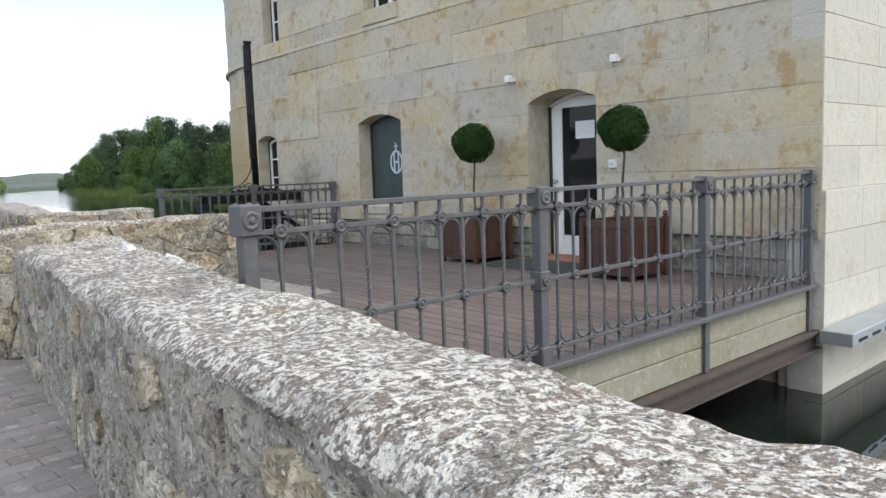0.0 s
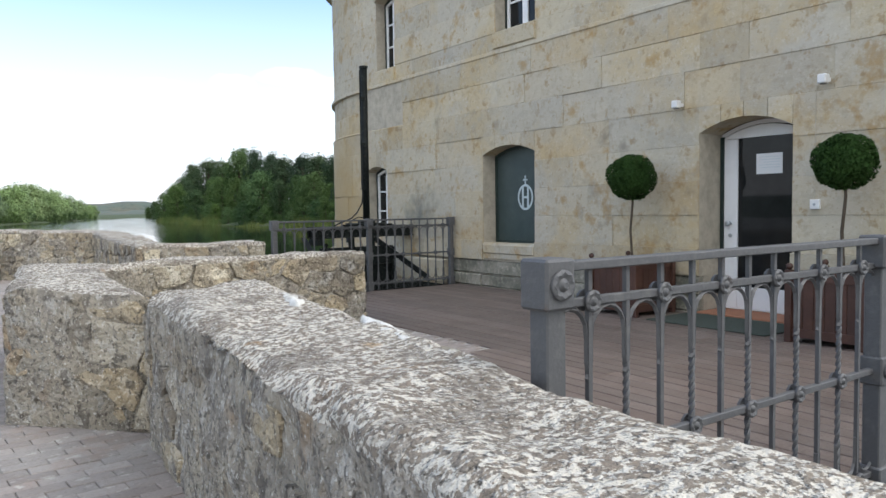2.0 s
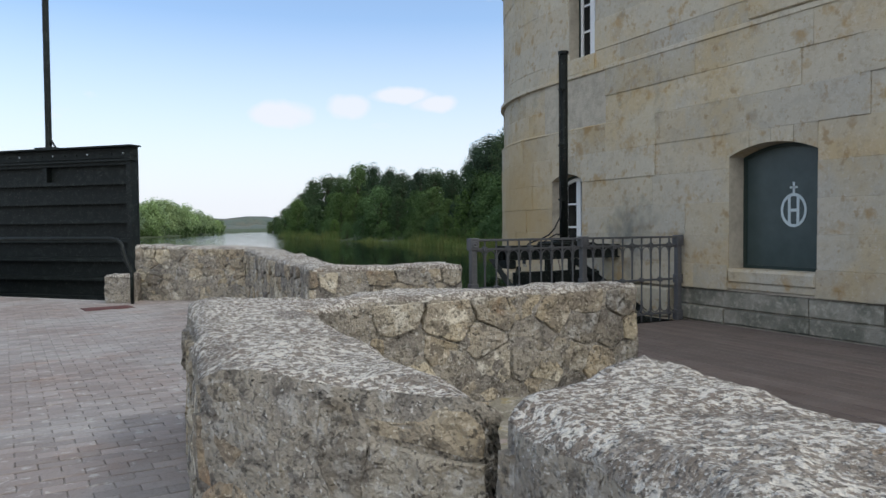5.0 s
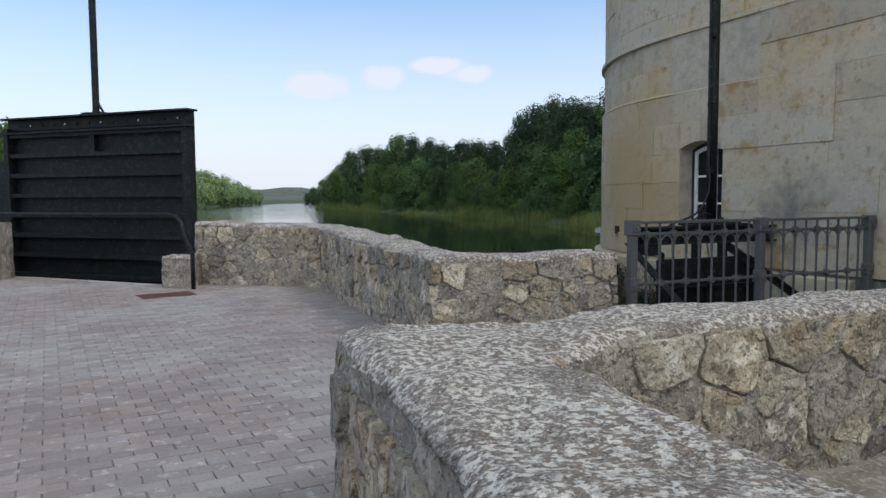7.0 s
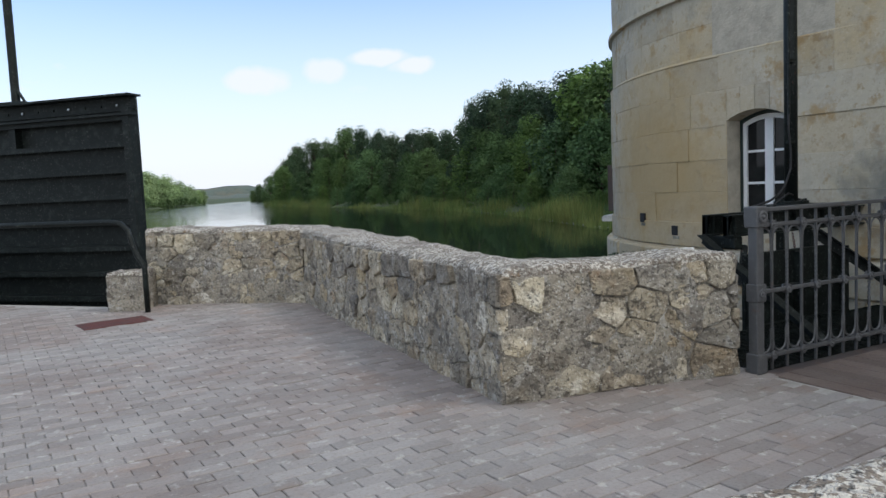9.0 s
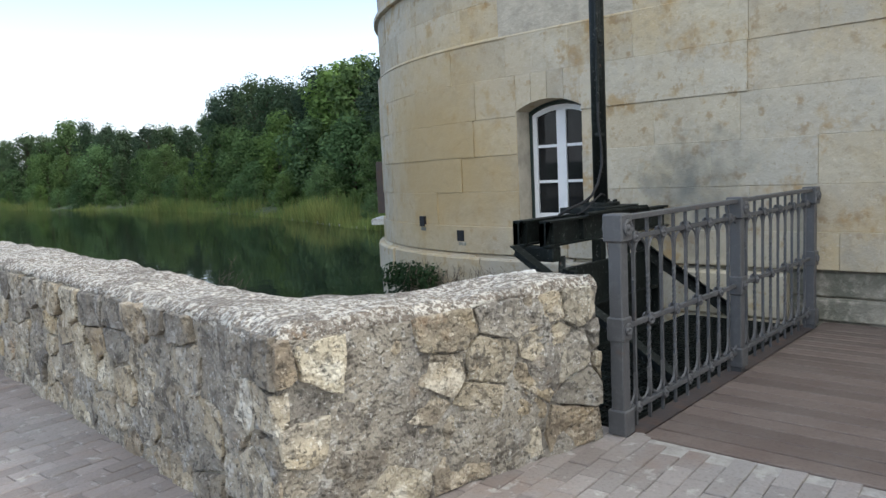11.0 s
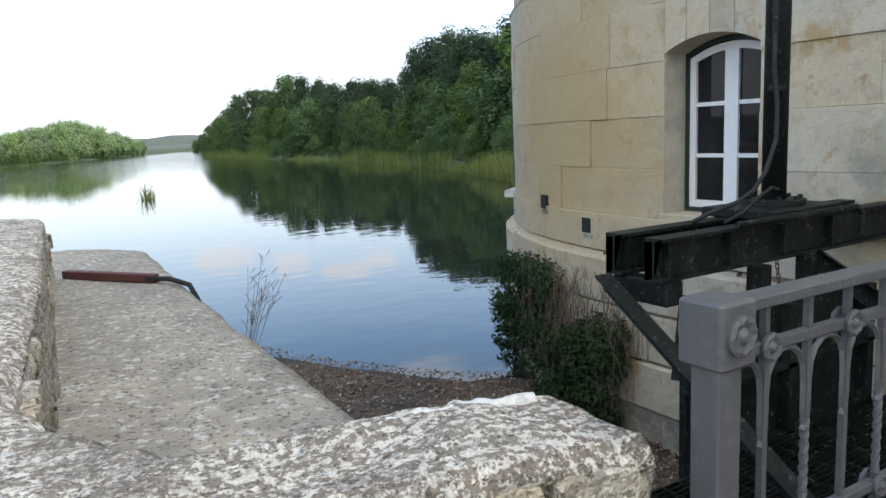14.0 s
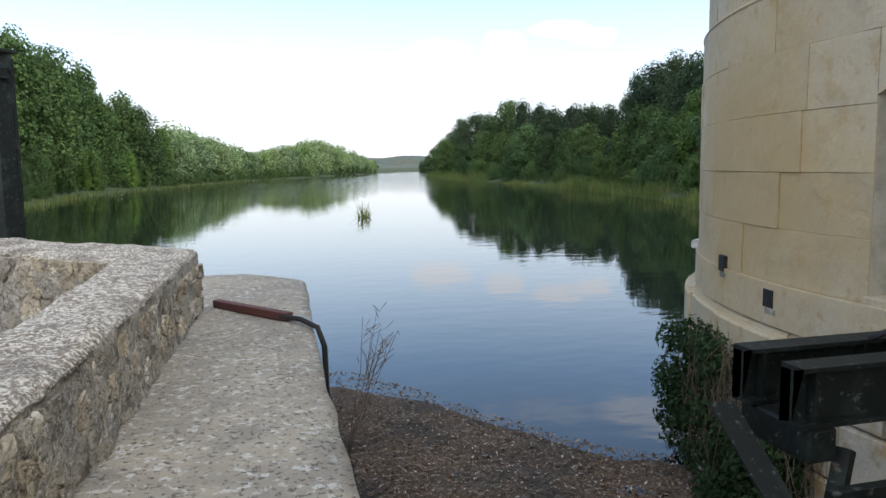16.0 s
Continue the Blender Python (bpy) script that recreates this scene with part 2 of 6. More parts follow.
WALLMORTAR = material("lime_mortar", (0.37, 0.33, 0.265), 0.96, var=(
    (3.5, 0.45, 0.62, (0.22, 0.20, 0.175), 0.75), (8.0, 0.55, 0.64, (0.50, 0.475, 0.43), 0.7), (26.0, 0.58, 0.66, (0.54, 0.52, 0.47), 0.6),
    (2.3, 0.62, 0.72, (0.36, 0.22, 0.10), 0.5), (9.0, 0.54, 0.61, (0.12, 0.105, 0.09), 0.75), (36.0, 0.56, 0.62, (0.09, 0.082, 0.07), 0.75), (50.0, 0.60, 0.65, (0.64, 0.62, 0.57), 0.8)), bump=((9.0, 0.06), (30.0, 0.035), (80.0, 0.012)))
LICHEN = material("lichen_cement", (0.235, 0.19, 0.148), 0.97, var=(
    (1.6, 0.4, 0.62, (0.29, 0.255, 0.21), 0.8), (38.0, 0.50, 0.535, (0.72, 0.675, 0.59), 0.95), (13.0, 0.60, 0.64, (0.66, 0.62, 0.54), 0.8),
    (3.4, 0.53, 0.61, (0.18, 0.15, 0.12), 0.75), (75.0, 0.56, 0.60, (0.62, 0.595, 0.54), 0.85), (5.0, 0.66, 0.72, (0.30, 0.17, 0.06), 0.7), (60.0, 0.56, 0.64, (0.075, 0.07, 0.062), 0.85)),
    bump=((22.0, 0.04), (70.0, 0.022)))
WHITEWASH = material("whitewashed_mortar", (0.64, 0.63, 0.60), 0.9, var=((14.0, 0.48, 0.62, (0.36, 0.34, 0.30), 0.8), (50.0, 0.5, 0.65, (0.72, 0.71, 0.68), 0.6)), bump=((25.0, 0.012),))
LEDGE = material("ledge_concrete", (0.31, 0.275, 0.225), 0.95, var=(
    (2.2, 0.45, 0.6, (0.40, 0.355, 0.28), 0.8), (16.0, 0.55, 0.60, (0.58, 0.57, 0.535), 0.8), (3.5, 0.52, 0.64, (0.25, 0.23, 0.195), 0.75), (33.0, 0.56, 0.61, (0.08, 0.074, 0.066), 0.85), (1.2, 0.5, 0.65, (0.36, 0.32, 0.25), 0.6)),
    bump=((20.0, 0.02), (80.0, 0.006)))
PAVER = material("paving_brick", (0.262, 0.225, 0.205), 0.9, var=(
    (0.5, 0.44, 0.60, (0.315, 0.295, 0.278), 0.9), (2.2, 0.55, 0.7, (0.27, 0.195, 0.155), 0.6), (11.0, 0.59, 0.65, (0.46, 0.44, 0.405), 0.65), (50.0, 0.5, 0.7, (0.17, 0.15, 0.14), 0.5)), bump=((20.0, 0.008), (60.0, 0.006)), island=0.16)
PAVER_PART = material("paving_brick_near", (0.262, 0.225, 0.205), 0.9, var=(
    (0.5, 0.44, 0.60, (0.315, 0.295, 0.278), 0.9), (2.2, 0.55, 0.7, (0.27, 0.195, 0.155), 0.6), (11.0, 0.59, 0.65, (0.46, 0.44, 0.405), 0.65), (50.0, 0.5, 0.7, (0.17, 0.15, 0.14), 0.5)), bump=((20.0, 0.008), (60.0, 0.006)), rand=0.16)
SAND = material("joint_sand", (0.40, 0.38, 0.35), 0.98, var=((20.0, 0.4, 0.7, (0.20, 0.188, 0.17), 0.7),), bump=((50.0, 0.01),))
DECK = material("composite_decking", (0.142, 0.106, 0.089), 0.55, var=(
    (3.0, 0.4, 0.65, (0.19, 0.155, 0.134), 0.7), (55.0, 0.5, 0.7, (0.08, 0.05, 0.04), 0.5)), bump=((80.0, 0.002),), rand=0.16)
GREYPAINT = material("grey_iron_paint", (0.085, 0.086, 0.09), 0.5, var=(
    (20.0, 0.5, 0.72, (0.135, 0.133, 0.133), 0.7), (6.0, 0.66, 0.75, (0.12, 0.07, 0.045), 0.5)), bump=((70.0, 0.002),))
BLACKPAINT = material("black_steel_paint", (0.007, 0.010, 0.009), 0.55, spec=0.25, var=(
    (7.0, 0.52, 0.68, (0.024, 0.032, 0.029), 0.8), (34.0, 0.60, 0.66, (0.10, 0.105, 0.10), 0.7), (16.0, 0.68, 0.74, (0.10, 0.05, 0.035), 0.6)), bump=((40.0, 0.002),))
RUST = material("rusty_red_steel", (0.10, 0.032, 0.027), 0.75, var=((9.0, 0.5, 0.65, (0.06, 0.04, 0.035), 0.8),), bump=((50.0, 0.003),))
WHITEPAINT = material("white_joinery_paint", (0.78, 0.79, 0.80), 0.4, var=((5.0, 0.5, 0.7, (0.68, 0.69, 0.70), 0.5),))
GREENPANEL = material("dark_green_panel", (0.035, 0.055, 0.055), 0.35, var=((3.0, 0.4, 0.7, (0.06, 0.085, 0.085), 0.7),))
PALE = material("pale_print", (0.52, 0.60, 0.62), 0.6, var=((30.0, 0.5, 0.7, (0.45, 0.52, 0.54), 0.5),))
GREENFRAME = material("dark_green_joinery", (0.015, 0.03, 0.026), 0.5, var=((9.0, 0.5, 0.7, (0.03, 0.045, 0.04), 0.5),))
TEAK = material("stained_planter_wood", (0.060, 0.026, 0.017), 0.55, var=(
    (4.0, 0.45, 0.65, (0.095, 0.042, 0.027), 0.7), (40.0, 0.5, 0.7, (0.05, 0.02, 0.012), 0.6)), bump=((60.0, 0.002),), rand=0.15)
PLASTIC = material("white_plastic", (0.75, 0.75, 0.74), 0.45, var=((12.0, 0.5, 0.7, (0.66, 0.66, 0.64), 0.4),))
# near-black room walls: the dimness indoors is put into the colour
DARKROOM = material("dim_room_shade", (0.05, 0.045, 0.04), 0.9, var=((2.0, 0.4, 0.7, (0.08, 0.07, 0.06), 0.5),))
TERRACOTTA = material("terracotta_sill", (0.36, 0.16, 0.09), 0.85, var=((10.0, 0.4, 0.7, (0.28, 0.13, 0.08), 0.6),))
MAT = material("green_doormat", (0.045, 0.06, 0.05), 0.98, var=((60.0, 0.4, 0.7, (0.07, 0.085, 0.07), 0.7),), bump=((150.0, 0.006),))
ROOF = material("roof_tile", (0.30, 0.16, 0.10), 0.9, var=((3.0, 0.4, 0.7, (0.22, 0.13, 0.09), 0.7),))
CONCRETE = material("mossy_concrete", (0.27, 0.255, 0.20), 0.93, var=(
    (2.2, 0.45, 0.65, (0.20, 0.20, 0.12), 0.7), (15.0, 0.5, 0.7, (0.40, 0.37, 0.30), 0.6)), bump=((30.0, 0.008),))
DARKSTEEL = material("brown_steel_beam", (0.07, 0.055, 0.05), 0.6, var=((8.0, 0.5, 0.7, (0.13, 0.07, 0.045), 0.7),), bump=((40.0, 0.003),))
GALV = material("galvanised_steel", (0.42, 0.45, 0.47), 0.4, metal=0.6, var=((6.0, 0.4, 0.7, (0.34, 0.37, 0.39), 0.7),))
# rubber black, also used as the painted dark of holes and slots
HOSE_AND_HOLE = material("black_rubber_and_holes", (0.010, 0.010, 0.011), 0.75, var=((20.0, 0.5, 0.7, (0.03, 0.03, 0.03), 0.5),))
EARTH = material("bank_earth", (0.055, 0.075, 0.03), 0.98, var=((0.4, 0.4, 0.65, (0.07, 0.085, 0.035), 0.8), (6.0, 0.5, 0.7, (0.09, 0.11, 0.045), 0.6)), bump=((4.0, 0.1),))
POCKET = material("mossy_stone_ground", (0.27, 0.25, 0.20), 0.95, var=((3.0, 0.45, 0.6, (0.17, 0.155, 0.12), 0.8), (6.0, 0.58, 0.66, (0.33, 0.27, 0.12), 0.7), (25.0, 0.54, 0.6, (0.45, 0.43, 0.38), 0.6)), bump=((8.0, 0.05), (40.0, 0.015)))
DEBRIS = material("floating_leaf_litter", (0.105, 0.068, 0.042), 0.9, var=(
    (20.0, 0.5, 0.62, (0.17, 0.10, 0.055), 0.8), (45.0, 0.56, 0.61, (0.34, 0.30, 0.25), 0.8), (13.0, 0.60, 0.65, (0.36, 0.33, 0.29), 0.7), (1.1, 0.47, 0.60, (0.045, 0.045, 0.043), 0.7)), bump=((30.0, 0.03),))
LITTER = material("dead_leaves", (0.125, 0.078, 0.045), 0.9, var=((0.8, 0.45, 0.6, (0.06, 0.052, 0.045), 0.6), (30.0, 0.54, 0.60, (0.42, 0.38, 0.33), 0.85)), island=0.6)
BARK = material("bark", (0.09, 0.07, 0.05), 0.95, var=((5.0, 0.4, 0.7, (0.05, 0.04, 0.03), 0.7),), bump=((12.0, 0.03),))
HILL = material("far_wooded_hill", (0.10, 0.125, 0.10), 1.0, var=((0.03, 0.45, 0.6, (0.13, 0.12, 0.085), 0.7), (0.2, 0.5, 0.65, (0.05, 0.07, 0.06), 0.7)))


FOLIAGE_TINTS = ((0.66, 0.72, 0.78), (1.08, 1.12, 0.92), (0.88, 0.95, 1.0), (1.26, 1.36, 0.98), (0.70, 0.80, 0.76), (1.05, 1.14, 1.0))


def leaf_material(name, a, b, island=0.24, tints=()):
    m = material(name, a, 0.75, var=((0.35, 0.4, 0.65, b, 0.8),), island=island, spec=0.12, palette=tints)
    n, l = m.node_tree.nodes, m.node_tree.links
    p, out = n["Principled BSDF"], n["Material Output"]
    tr, ad = n.new("ShaderNodeBsdfTranslucent"), n.new("ShaderNodeMixShader")
    src = p.inputs["Base Color"].links[0].from_socket
    l.new(src, tr.inputs["Color"])
    ad.inputs[0].default_value = 0.26
    l.new(p.outputs[0], ad.inputs[1])
    l.new(tr.outputs[0], ad.inputs[2])
    l.new(ad.outputs[0], out.inputs["Surface"])
    return m


LEAF_DARK = leaf_material("poplar_leaf", (0.056, 0.084, 0.052), (0.078, 0.112, 0.062), tints=FOLIAGE_TINTS)
LEAF_MID = leaf_material("alder_leaf", (0.092, 0.142, 0.056), (0.125, 0.182, 0.068), tints=FOLIAGE_TINTS)
LEAF_GREY = leaf_material("sallow_leaf", (0.085, 0.14, 0.065), (0.11, 0.17, 0.075), tints=FOLIAGE_TINTS)
# left bank ash: sunlit yellow-green is put into the leaf colour
LEAF_SUN = leaf_material("sunlit_ash_leaf", (0.15, 0.235, 0.065), (0.21, 0.30, 0.085), tints=FOLIAGE_TINTS)
LEAF_PALE = leaf_material("willow_leaf", (0.24, 0.305, 0.165), (0.29, 0.35, 0.185), tints=FOLIAGE_TINTS)
LEAF_REED = leaf_material("reed_blade", (0.12, 0.18, 0.055), (0.21, 0.215, 0.07))
LEAF_BOX = leaf_material("box_leaf", (0.025, 0.06, 0.015), (0.05, 0.10, 0.025))
LEAF_IVY = leaf_material("ivy_leaf", (0.025, 0.05, 0.02), (0.05, 0.085, 0.035))
TWIG = material("dry_twigs", (0.14, 0.11, 0.08), 0.95, var=((10.0, 0.4, 0.7, (0.09, 0.07, 0.05), 0.7),))

WATER = material("river_water", (0.010, 0.015, 0.012), 0.015, spec=0.5, var=((0.2, 0.4, 0.7, (0.014, 0.019, 0.013), 0.5),))
wt, wk = WATER.node_tree.nodes, WATER.node_tree.links
wt["Principled BSDF"].inputs["IOR"].default_value = 1.6
w_pos, w_scale = wt.new("ShaderNodeNewGeometry"), wt.new("ShaderNodeMapping")
w_scale.inputs["Scale"].default_value = (1.0, 1.6, 1.0)
w_wave, w_bump = wt.new("ShaderNodeTexNoise"), wt.new("ShaderNodeBump")
w_wave.inputs["Scale"].default_value, w_wave.inputs["Detail"].default_value = 1.3, 3.0
w_bump.inputs["Distance"].default_value = 0.0035
wk.new(w_pos.outputs["Position"], w_scale.inputs["Vector"])
wk.new(w_scale.outputs["Vector"], w_wave.inputs["Vector"])
wk.new(w_wave.outputs["Fac"], w_bump.inputs["Height"])
w_sepy, w_wind = wt.new("ShaderNodeSeparateXYZ"), wt.new("ShaderNodeMapRange")
w_wind.inputs["From Min"].default_value, w_wind.inputs["From Max"].default_value = 70.0, 170.0
w_wind.inputs["To Min"].default_value, w_wind.inputs["To Max"].default_value = 0.0035, 0.05
wk.new(w_pos.outputs["Position"], w_sepy.inputs["Vector"])
wk.new(w_sepy.outputs["Y"], w_wind.inputs["Value"])
wk.new(w_wind.outputs["Result"], w_bump.inputs["Distance"])
wk.new(w_bump.outputs["Normal"], wt["Principled BSDF"].inputs["Normal"])

GLASS = material("window_glass", (0.012, 0.013, 0.014), 0.03, spec=0.22, var=((3.0, 0.4, 0.7, (0.03, 0.033, 0.034), 0.5),))


# ---- mesh helpers ----
def mesh_of(bm, name, mats, smooth=False):
    me = bpy.data.meshes.new(name)
    bm.normal_update()
    bm.to_mesh(me)
    bm.free()
    for m in (mats if isinstance(mats, (list, tuple)) else [mats]):
        me.materials.append(m)
    if smooth:
        for p in me.polygons:
            p.use_smooth = True
    return me


def part(name, bm, mat, parent=None, label="", smooth=False):
    """Links a bmesh as one mesh object under a thing or a part."""
    ob = new(name, mesh_of(bm, name, mat, smooth))
    if parent:
        ob.parent = parent
    return tagged(ob, label)


def share(name, me, parent, m=None):
    ob = new(name, me)
    ob.parent = parent
    if m:
        ob.matrix_basis = m
    return ob


def thing(name, label, category, m=None, group="", kind=""):
    ob = new(name)
    ob.empty_display_size = 0.1
    if m:
        ob.matrix_basis = m
    return tagged(ob, label, category, group, kind)


def box(bm, x0, x1, y0, y1, z0, z1, bevel=0.0, m=None):
    v = [bm.verts.new((x, y, z)) for z in (z0, z1) for y in (y0, y1) for x in (x0, x1)]
    f = [bm.faces.new([v[i] for i in q]) for q in ((0, 2, 3, 1), (4, 5, 7, 6), (0, 1, 5, 4), (2, 6, 7, 3), (0, 4, 6, 2), (1, 3, 7, 5))]
    if bevel:
        r = bmesh.ops.bevel(bm, geom=list({e for q in f for e in q.edges}), offset=bevel, segments=1, affect="EDGES")
        v = list({w for q in r["faces"] for w in q.verts} | {w for w in v if w.is_valid})
    if m:
        bmesh.ops.transform(bm, matrix=m, verts=[w for w in v if w.is_valid])
    return bm


def boxed(*a, **k):
    return box(bmesh.new(), *a, **k)


def tube(bm, pts, r, seg=8, caps=True, squash=1.0, twist=0.0):
    """A round (or, with four sides, square) bar along a line of points."""
    rings, n = [], len(pts)
    pts = [Vector(p) for p in pts]
    side = None
    for i, p in enumerate(pts):
        d = (pts[min(i + 1, n - 1)] - pts[max(i - 1, 0)]).normalized()
        if side is None:
            side = d.orthogonal().normalized()
        side = (side - d * side.dot(d)).normalized()
        up = d.cross(side)
        rr = r[i] if isinstance(r, (list, tuple)) else r
        off = math.pi / seg + twist * i
        rings.append([bm.verts.new(p + side * (rr * math.cos(off + 2 * math.pi * k / seg)) + up * (rr * squash * math.sin(off + 2 * math.pi * k / seg))) for k in range(seg)])
    for a, b in zip(rings, rings[1:]):
        for k in range(seg):
            bm.faces.new((a[k], a[(k + 1) % seg], b[(k + 1) % seg], b[k]))
    if caps:
        bm.faces.new(rings[0][::-1])
        bm.faces.new(rings[-1])
    return bm


def tubed(*a, **k):
    return tube(bmesh.new(), *a, **k)


def extrude_poly(bm, pts, z0, z1):
    lo = [bm.verts.new((x, y, z0)) for x, y in pts]
    hi = [bm.verts.new((x, y, z1)) for x, y in pts]
    n = len(pts)
    for i in range(n):
        bm.faces.new((lo[i], lo[(i + 1) % n], hi[(i + 1) % n], hi[i]))
    f = [bm.faces.new(hi), bm.faces.new(lo[::-1])]
    bmesh.ops.triangulate(bm, faces=f)
    bmesh.ops.recalc_face_normals(bm, faces=bm.faces)
    return bm


def nz(x, y, z, s=1.0):
    return noise.noise(Vector((x * s, y * s, z * s)))


def lerp_table(table, v):
    if v <= table[0][0]:
        return table[0][1]
    for (a, p), (b, q) in zip(table, table[1:]):
        if v <= b:
            return p + (q - p) * (v - a) / (b - a)
    return table[-1][1]


# ---- river, ground, far bank ----
WATER_Z = -1.1
LEFT_SHORE = [(20, -14), (50, -11.5), (98, -12), (118, -7.8), (165, 3.3), (218, 23), (250, 34), (278, 45), (330, 70), (420, 140)]
RIGHT_SHORE = [(20, 24), (36, 25), (45, 28.5), (55, 32.5), (63, 35), (78, 38), (102, 41), (122, 41.5), (169, 44.5), (206, 50), (222, 66), (260, 110), (330, 200), (420, 330)]


def terrain_height(x, y):
    l, r = lerp_table(LEFT_SHORE, y), lerp_table(RIGHT_SHORE, y)
    d = max(l - x, x - r)
    if y > 400:
        d = max(d, (y - 400) * 0.5)
    if y < 18 and -60 < x < 24:
        d = -3.0
    h = WATER_Z + max(-1.8, min(0.22 * d, 0.7 + 0.012 * d))
    return h + 0.25 * nz(x, y, 0, 0.12)


def build_terrain():
    def steps(a, b, near, fine, coarse):
        out, v = [], a
        while v < b:
            out.append(v)
            v += fine if near[0] <= v < near[1] else coarse
        return out + [b]
    xs = steps(-900, 900, (-30, 70), 2.0, 30.0)
    ys = steps(-200, 1400, (15, 240), 3.0, 40.0)
    verts = [(x, y, terrain_height(x, y)) for y in ys for x in xs]
    w = len(xs)
    faces = [(j * w + i, j * w + i + 1, (j + 1) * w + i + 1, (j + 1) * w + i) for j in range(len(ys) - 1) for i in range(w - 1)]
    me = bpy.data.meshes.new("ground")
    me.from_pydata(verts, [], faces)
    me.materials.append(EARTH)
    for p in me.polygons:
        p.use_smooth = True
    tagged(new("ground", me), "earthy river banks with rough grass", "ground", kind="structure")


build_terrain()
bm = bmesh.new()
bmesh.ops.create_grid(bm, x_segments=40, y_segments=40, size=450)
bmesh.ops.translate(bm, verts=bm.verts, vec=(0, 250, WATER_Z))
tagged(part("water", bm, WATER), "still dark river water reflecting sky and trees", "water", kind="structure")


def hill(name, x0, x1, y, h, seed):
    bm = bmesh.new()
    n, rows = 60, []
    for j in range(7):
        row = []
        for i in range(n + 1):
            u = i / n
            x = x0 + (x1 - x0) * u
            e = math.sin(math.pi * u) ** 0.5
            hh = h * e * (0.8 + 0.6 * nz(x * 0.012, seed, 0) + 0.1 * nz(x * 0.08, seed, 4)) * math.sin(math.pi / 2 * j / 6)
            row.append(bm.verts.new((x, y + 70 * j / 6, WATER_Z - 1 + hh + 1.2 * nz(x * 0.11, j, seed))))
        rows.append(row)
    for a, b in zip(rows, rows[1:]):
        for i in range(n):
            bm.faces.new((a[i], a[i + 1], b[i + 1], b[i]))
    tagged(part(name, bm, HILL, smooth=True), "low wooded hill beyond the river", "hill", kind="structure")


hill("backdrop_hill", -60, 420, 520, 9, 3.0)
hill("backdrop_ridge", -700, 900, 900, 19, 8.0)

# courtyard block and pavers
PAVED = [(-60, -40), (0.8, -40), (1.0, 2.9), (1.7, 6.2), (4.16, 6.6), (4.16, 11.55), (2.75, 11.9), (2.95, 16.9), (1.3, 18.1), (0.6, 18.25), (-1.4, 20.6), (-30, 44), (-60, 44)]
COURT = [(-60, -40), (1.2, -40), (1.2, 2.9), (1.9, 6.2), (4.222, 6.6), (4.222, 11.85), (3.05, 12.0), (3.2, 17.5), (1.4, 18.6), (0.8, 18.36), (-1.35, 20.8), (-30, 44.4), (-60, 44.4)]
bm = extrude_poly(bmesh.new(), COURT, -3.0, -0.012)
tagged(part("pavement", bm, SAND), "courtyard bed of sandy joints under paving bricks", "pavement", kind="structure")
pavement = bpy.data.objects["pavement"]


def inside(x, y, poly):
    hit = False
    for (ax, ay), (bx, by) in zip(poly, poly[1:] + poly[:1]):
        if (ay > y) != (by > y) and x < ax + (y - ay) * (bx - ax) / (by - ay):
            hit = not hit
    return hit


def build_pavers():
    rng = random.Random(5)
    L, W, g = 0.21, 0.105, 0.004
    me = bpy.data.meshes.new("brick")
    a, b, c = (L - g) / 2, (W - g) / 2, 0.004
    vs = [(-a, -b, -0.04), (a, -b, -0.04), (a, b, -0.04), (-a, b, -0.04), (-a, -b, -c), (a, -b, -c), (a, b, -c), (-a, b, -c),
          (-a + c, -b + c, 0), (a - c, -b + c, 0), (a - c, b - c, 0), (-a + c, b - c, 0)]
    fs = [(8, 9, 10, 11)] + [(i, (i + 1) % 4, 4 + (i + 1) % 4, 4 + i) for i in range(4)] + [(4 + i, 4 + (i + 1) % 4, 8 + (i + 1) % 4, 8 + i) for i in range(4)]
    me.from_pydata(vs, [], fs)
    me.materials.append(PAVER_PART)
    V, F, count = [], [], 0
    turn = Matrix.Rotation(radians(4), 3, "Z")
    for j in range(-60, 260):
        for i in range(-50, 30):
            p = turn @ Vector(((i + 0.5 * (j % 2)) * L, j * W, 0))
            if not (-9 < p.x < 4.16 and -4 < p.y < 22) or not inside(p.x, p.y, PAVED):
                continue
            z, tilt = rng.uniform(-0.004, 0.002), rng.uniform(-1.6, 1.6)
            m = Matrix.Translation((p.x, p.y, z)) @ Matrix.Rotation(radians(4 + tilt), 4, "Z") @ Matrix.Rotation(radians(rng.uniform(-1, 1)), 4, "X")
            if count < 300 and -0.9 < p.x < 0.75 and 7.4 < p.y < 11.2:
                share("brick", me, pavement, m)
                count += 1
            else:
                k = len(V)
                V.extend((m @ Vector(v))[:] for v in vs)
                F.extend(tuple(q + k for q in f) for f in fs)
    mj = bpy.data.meshes.new("bricks")
    mj.from_pydata(V, [], F)
    mj.materials.append(PAVER)
    tagged(share("bricks", mj, pavement), kind="stuff")


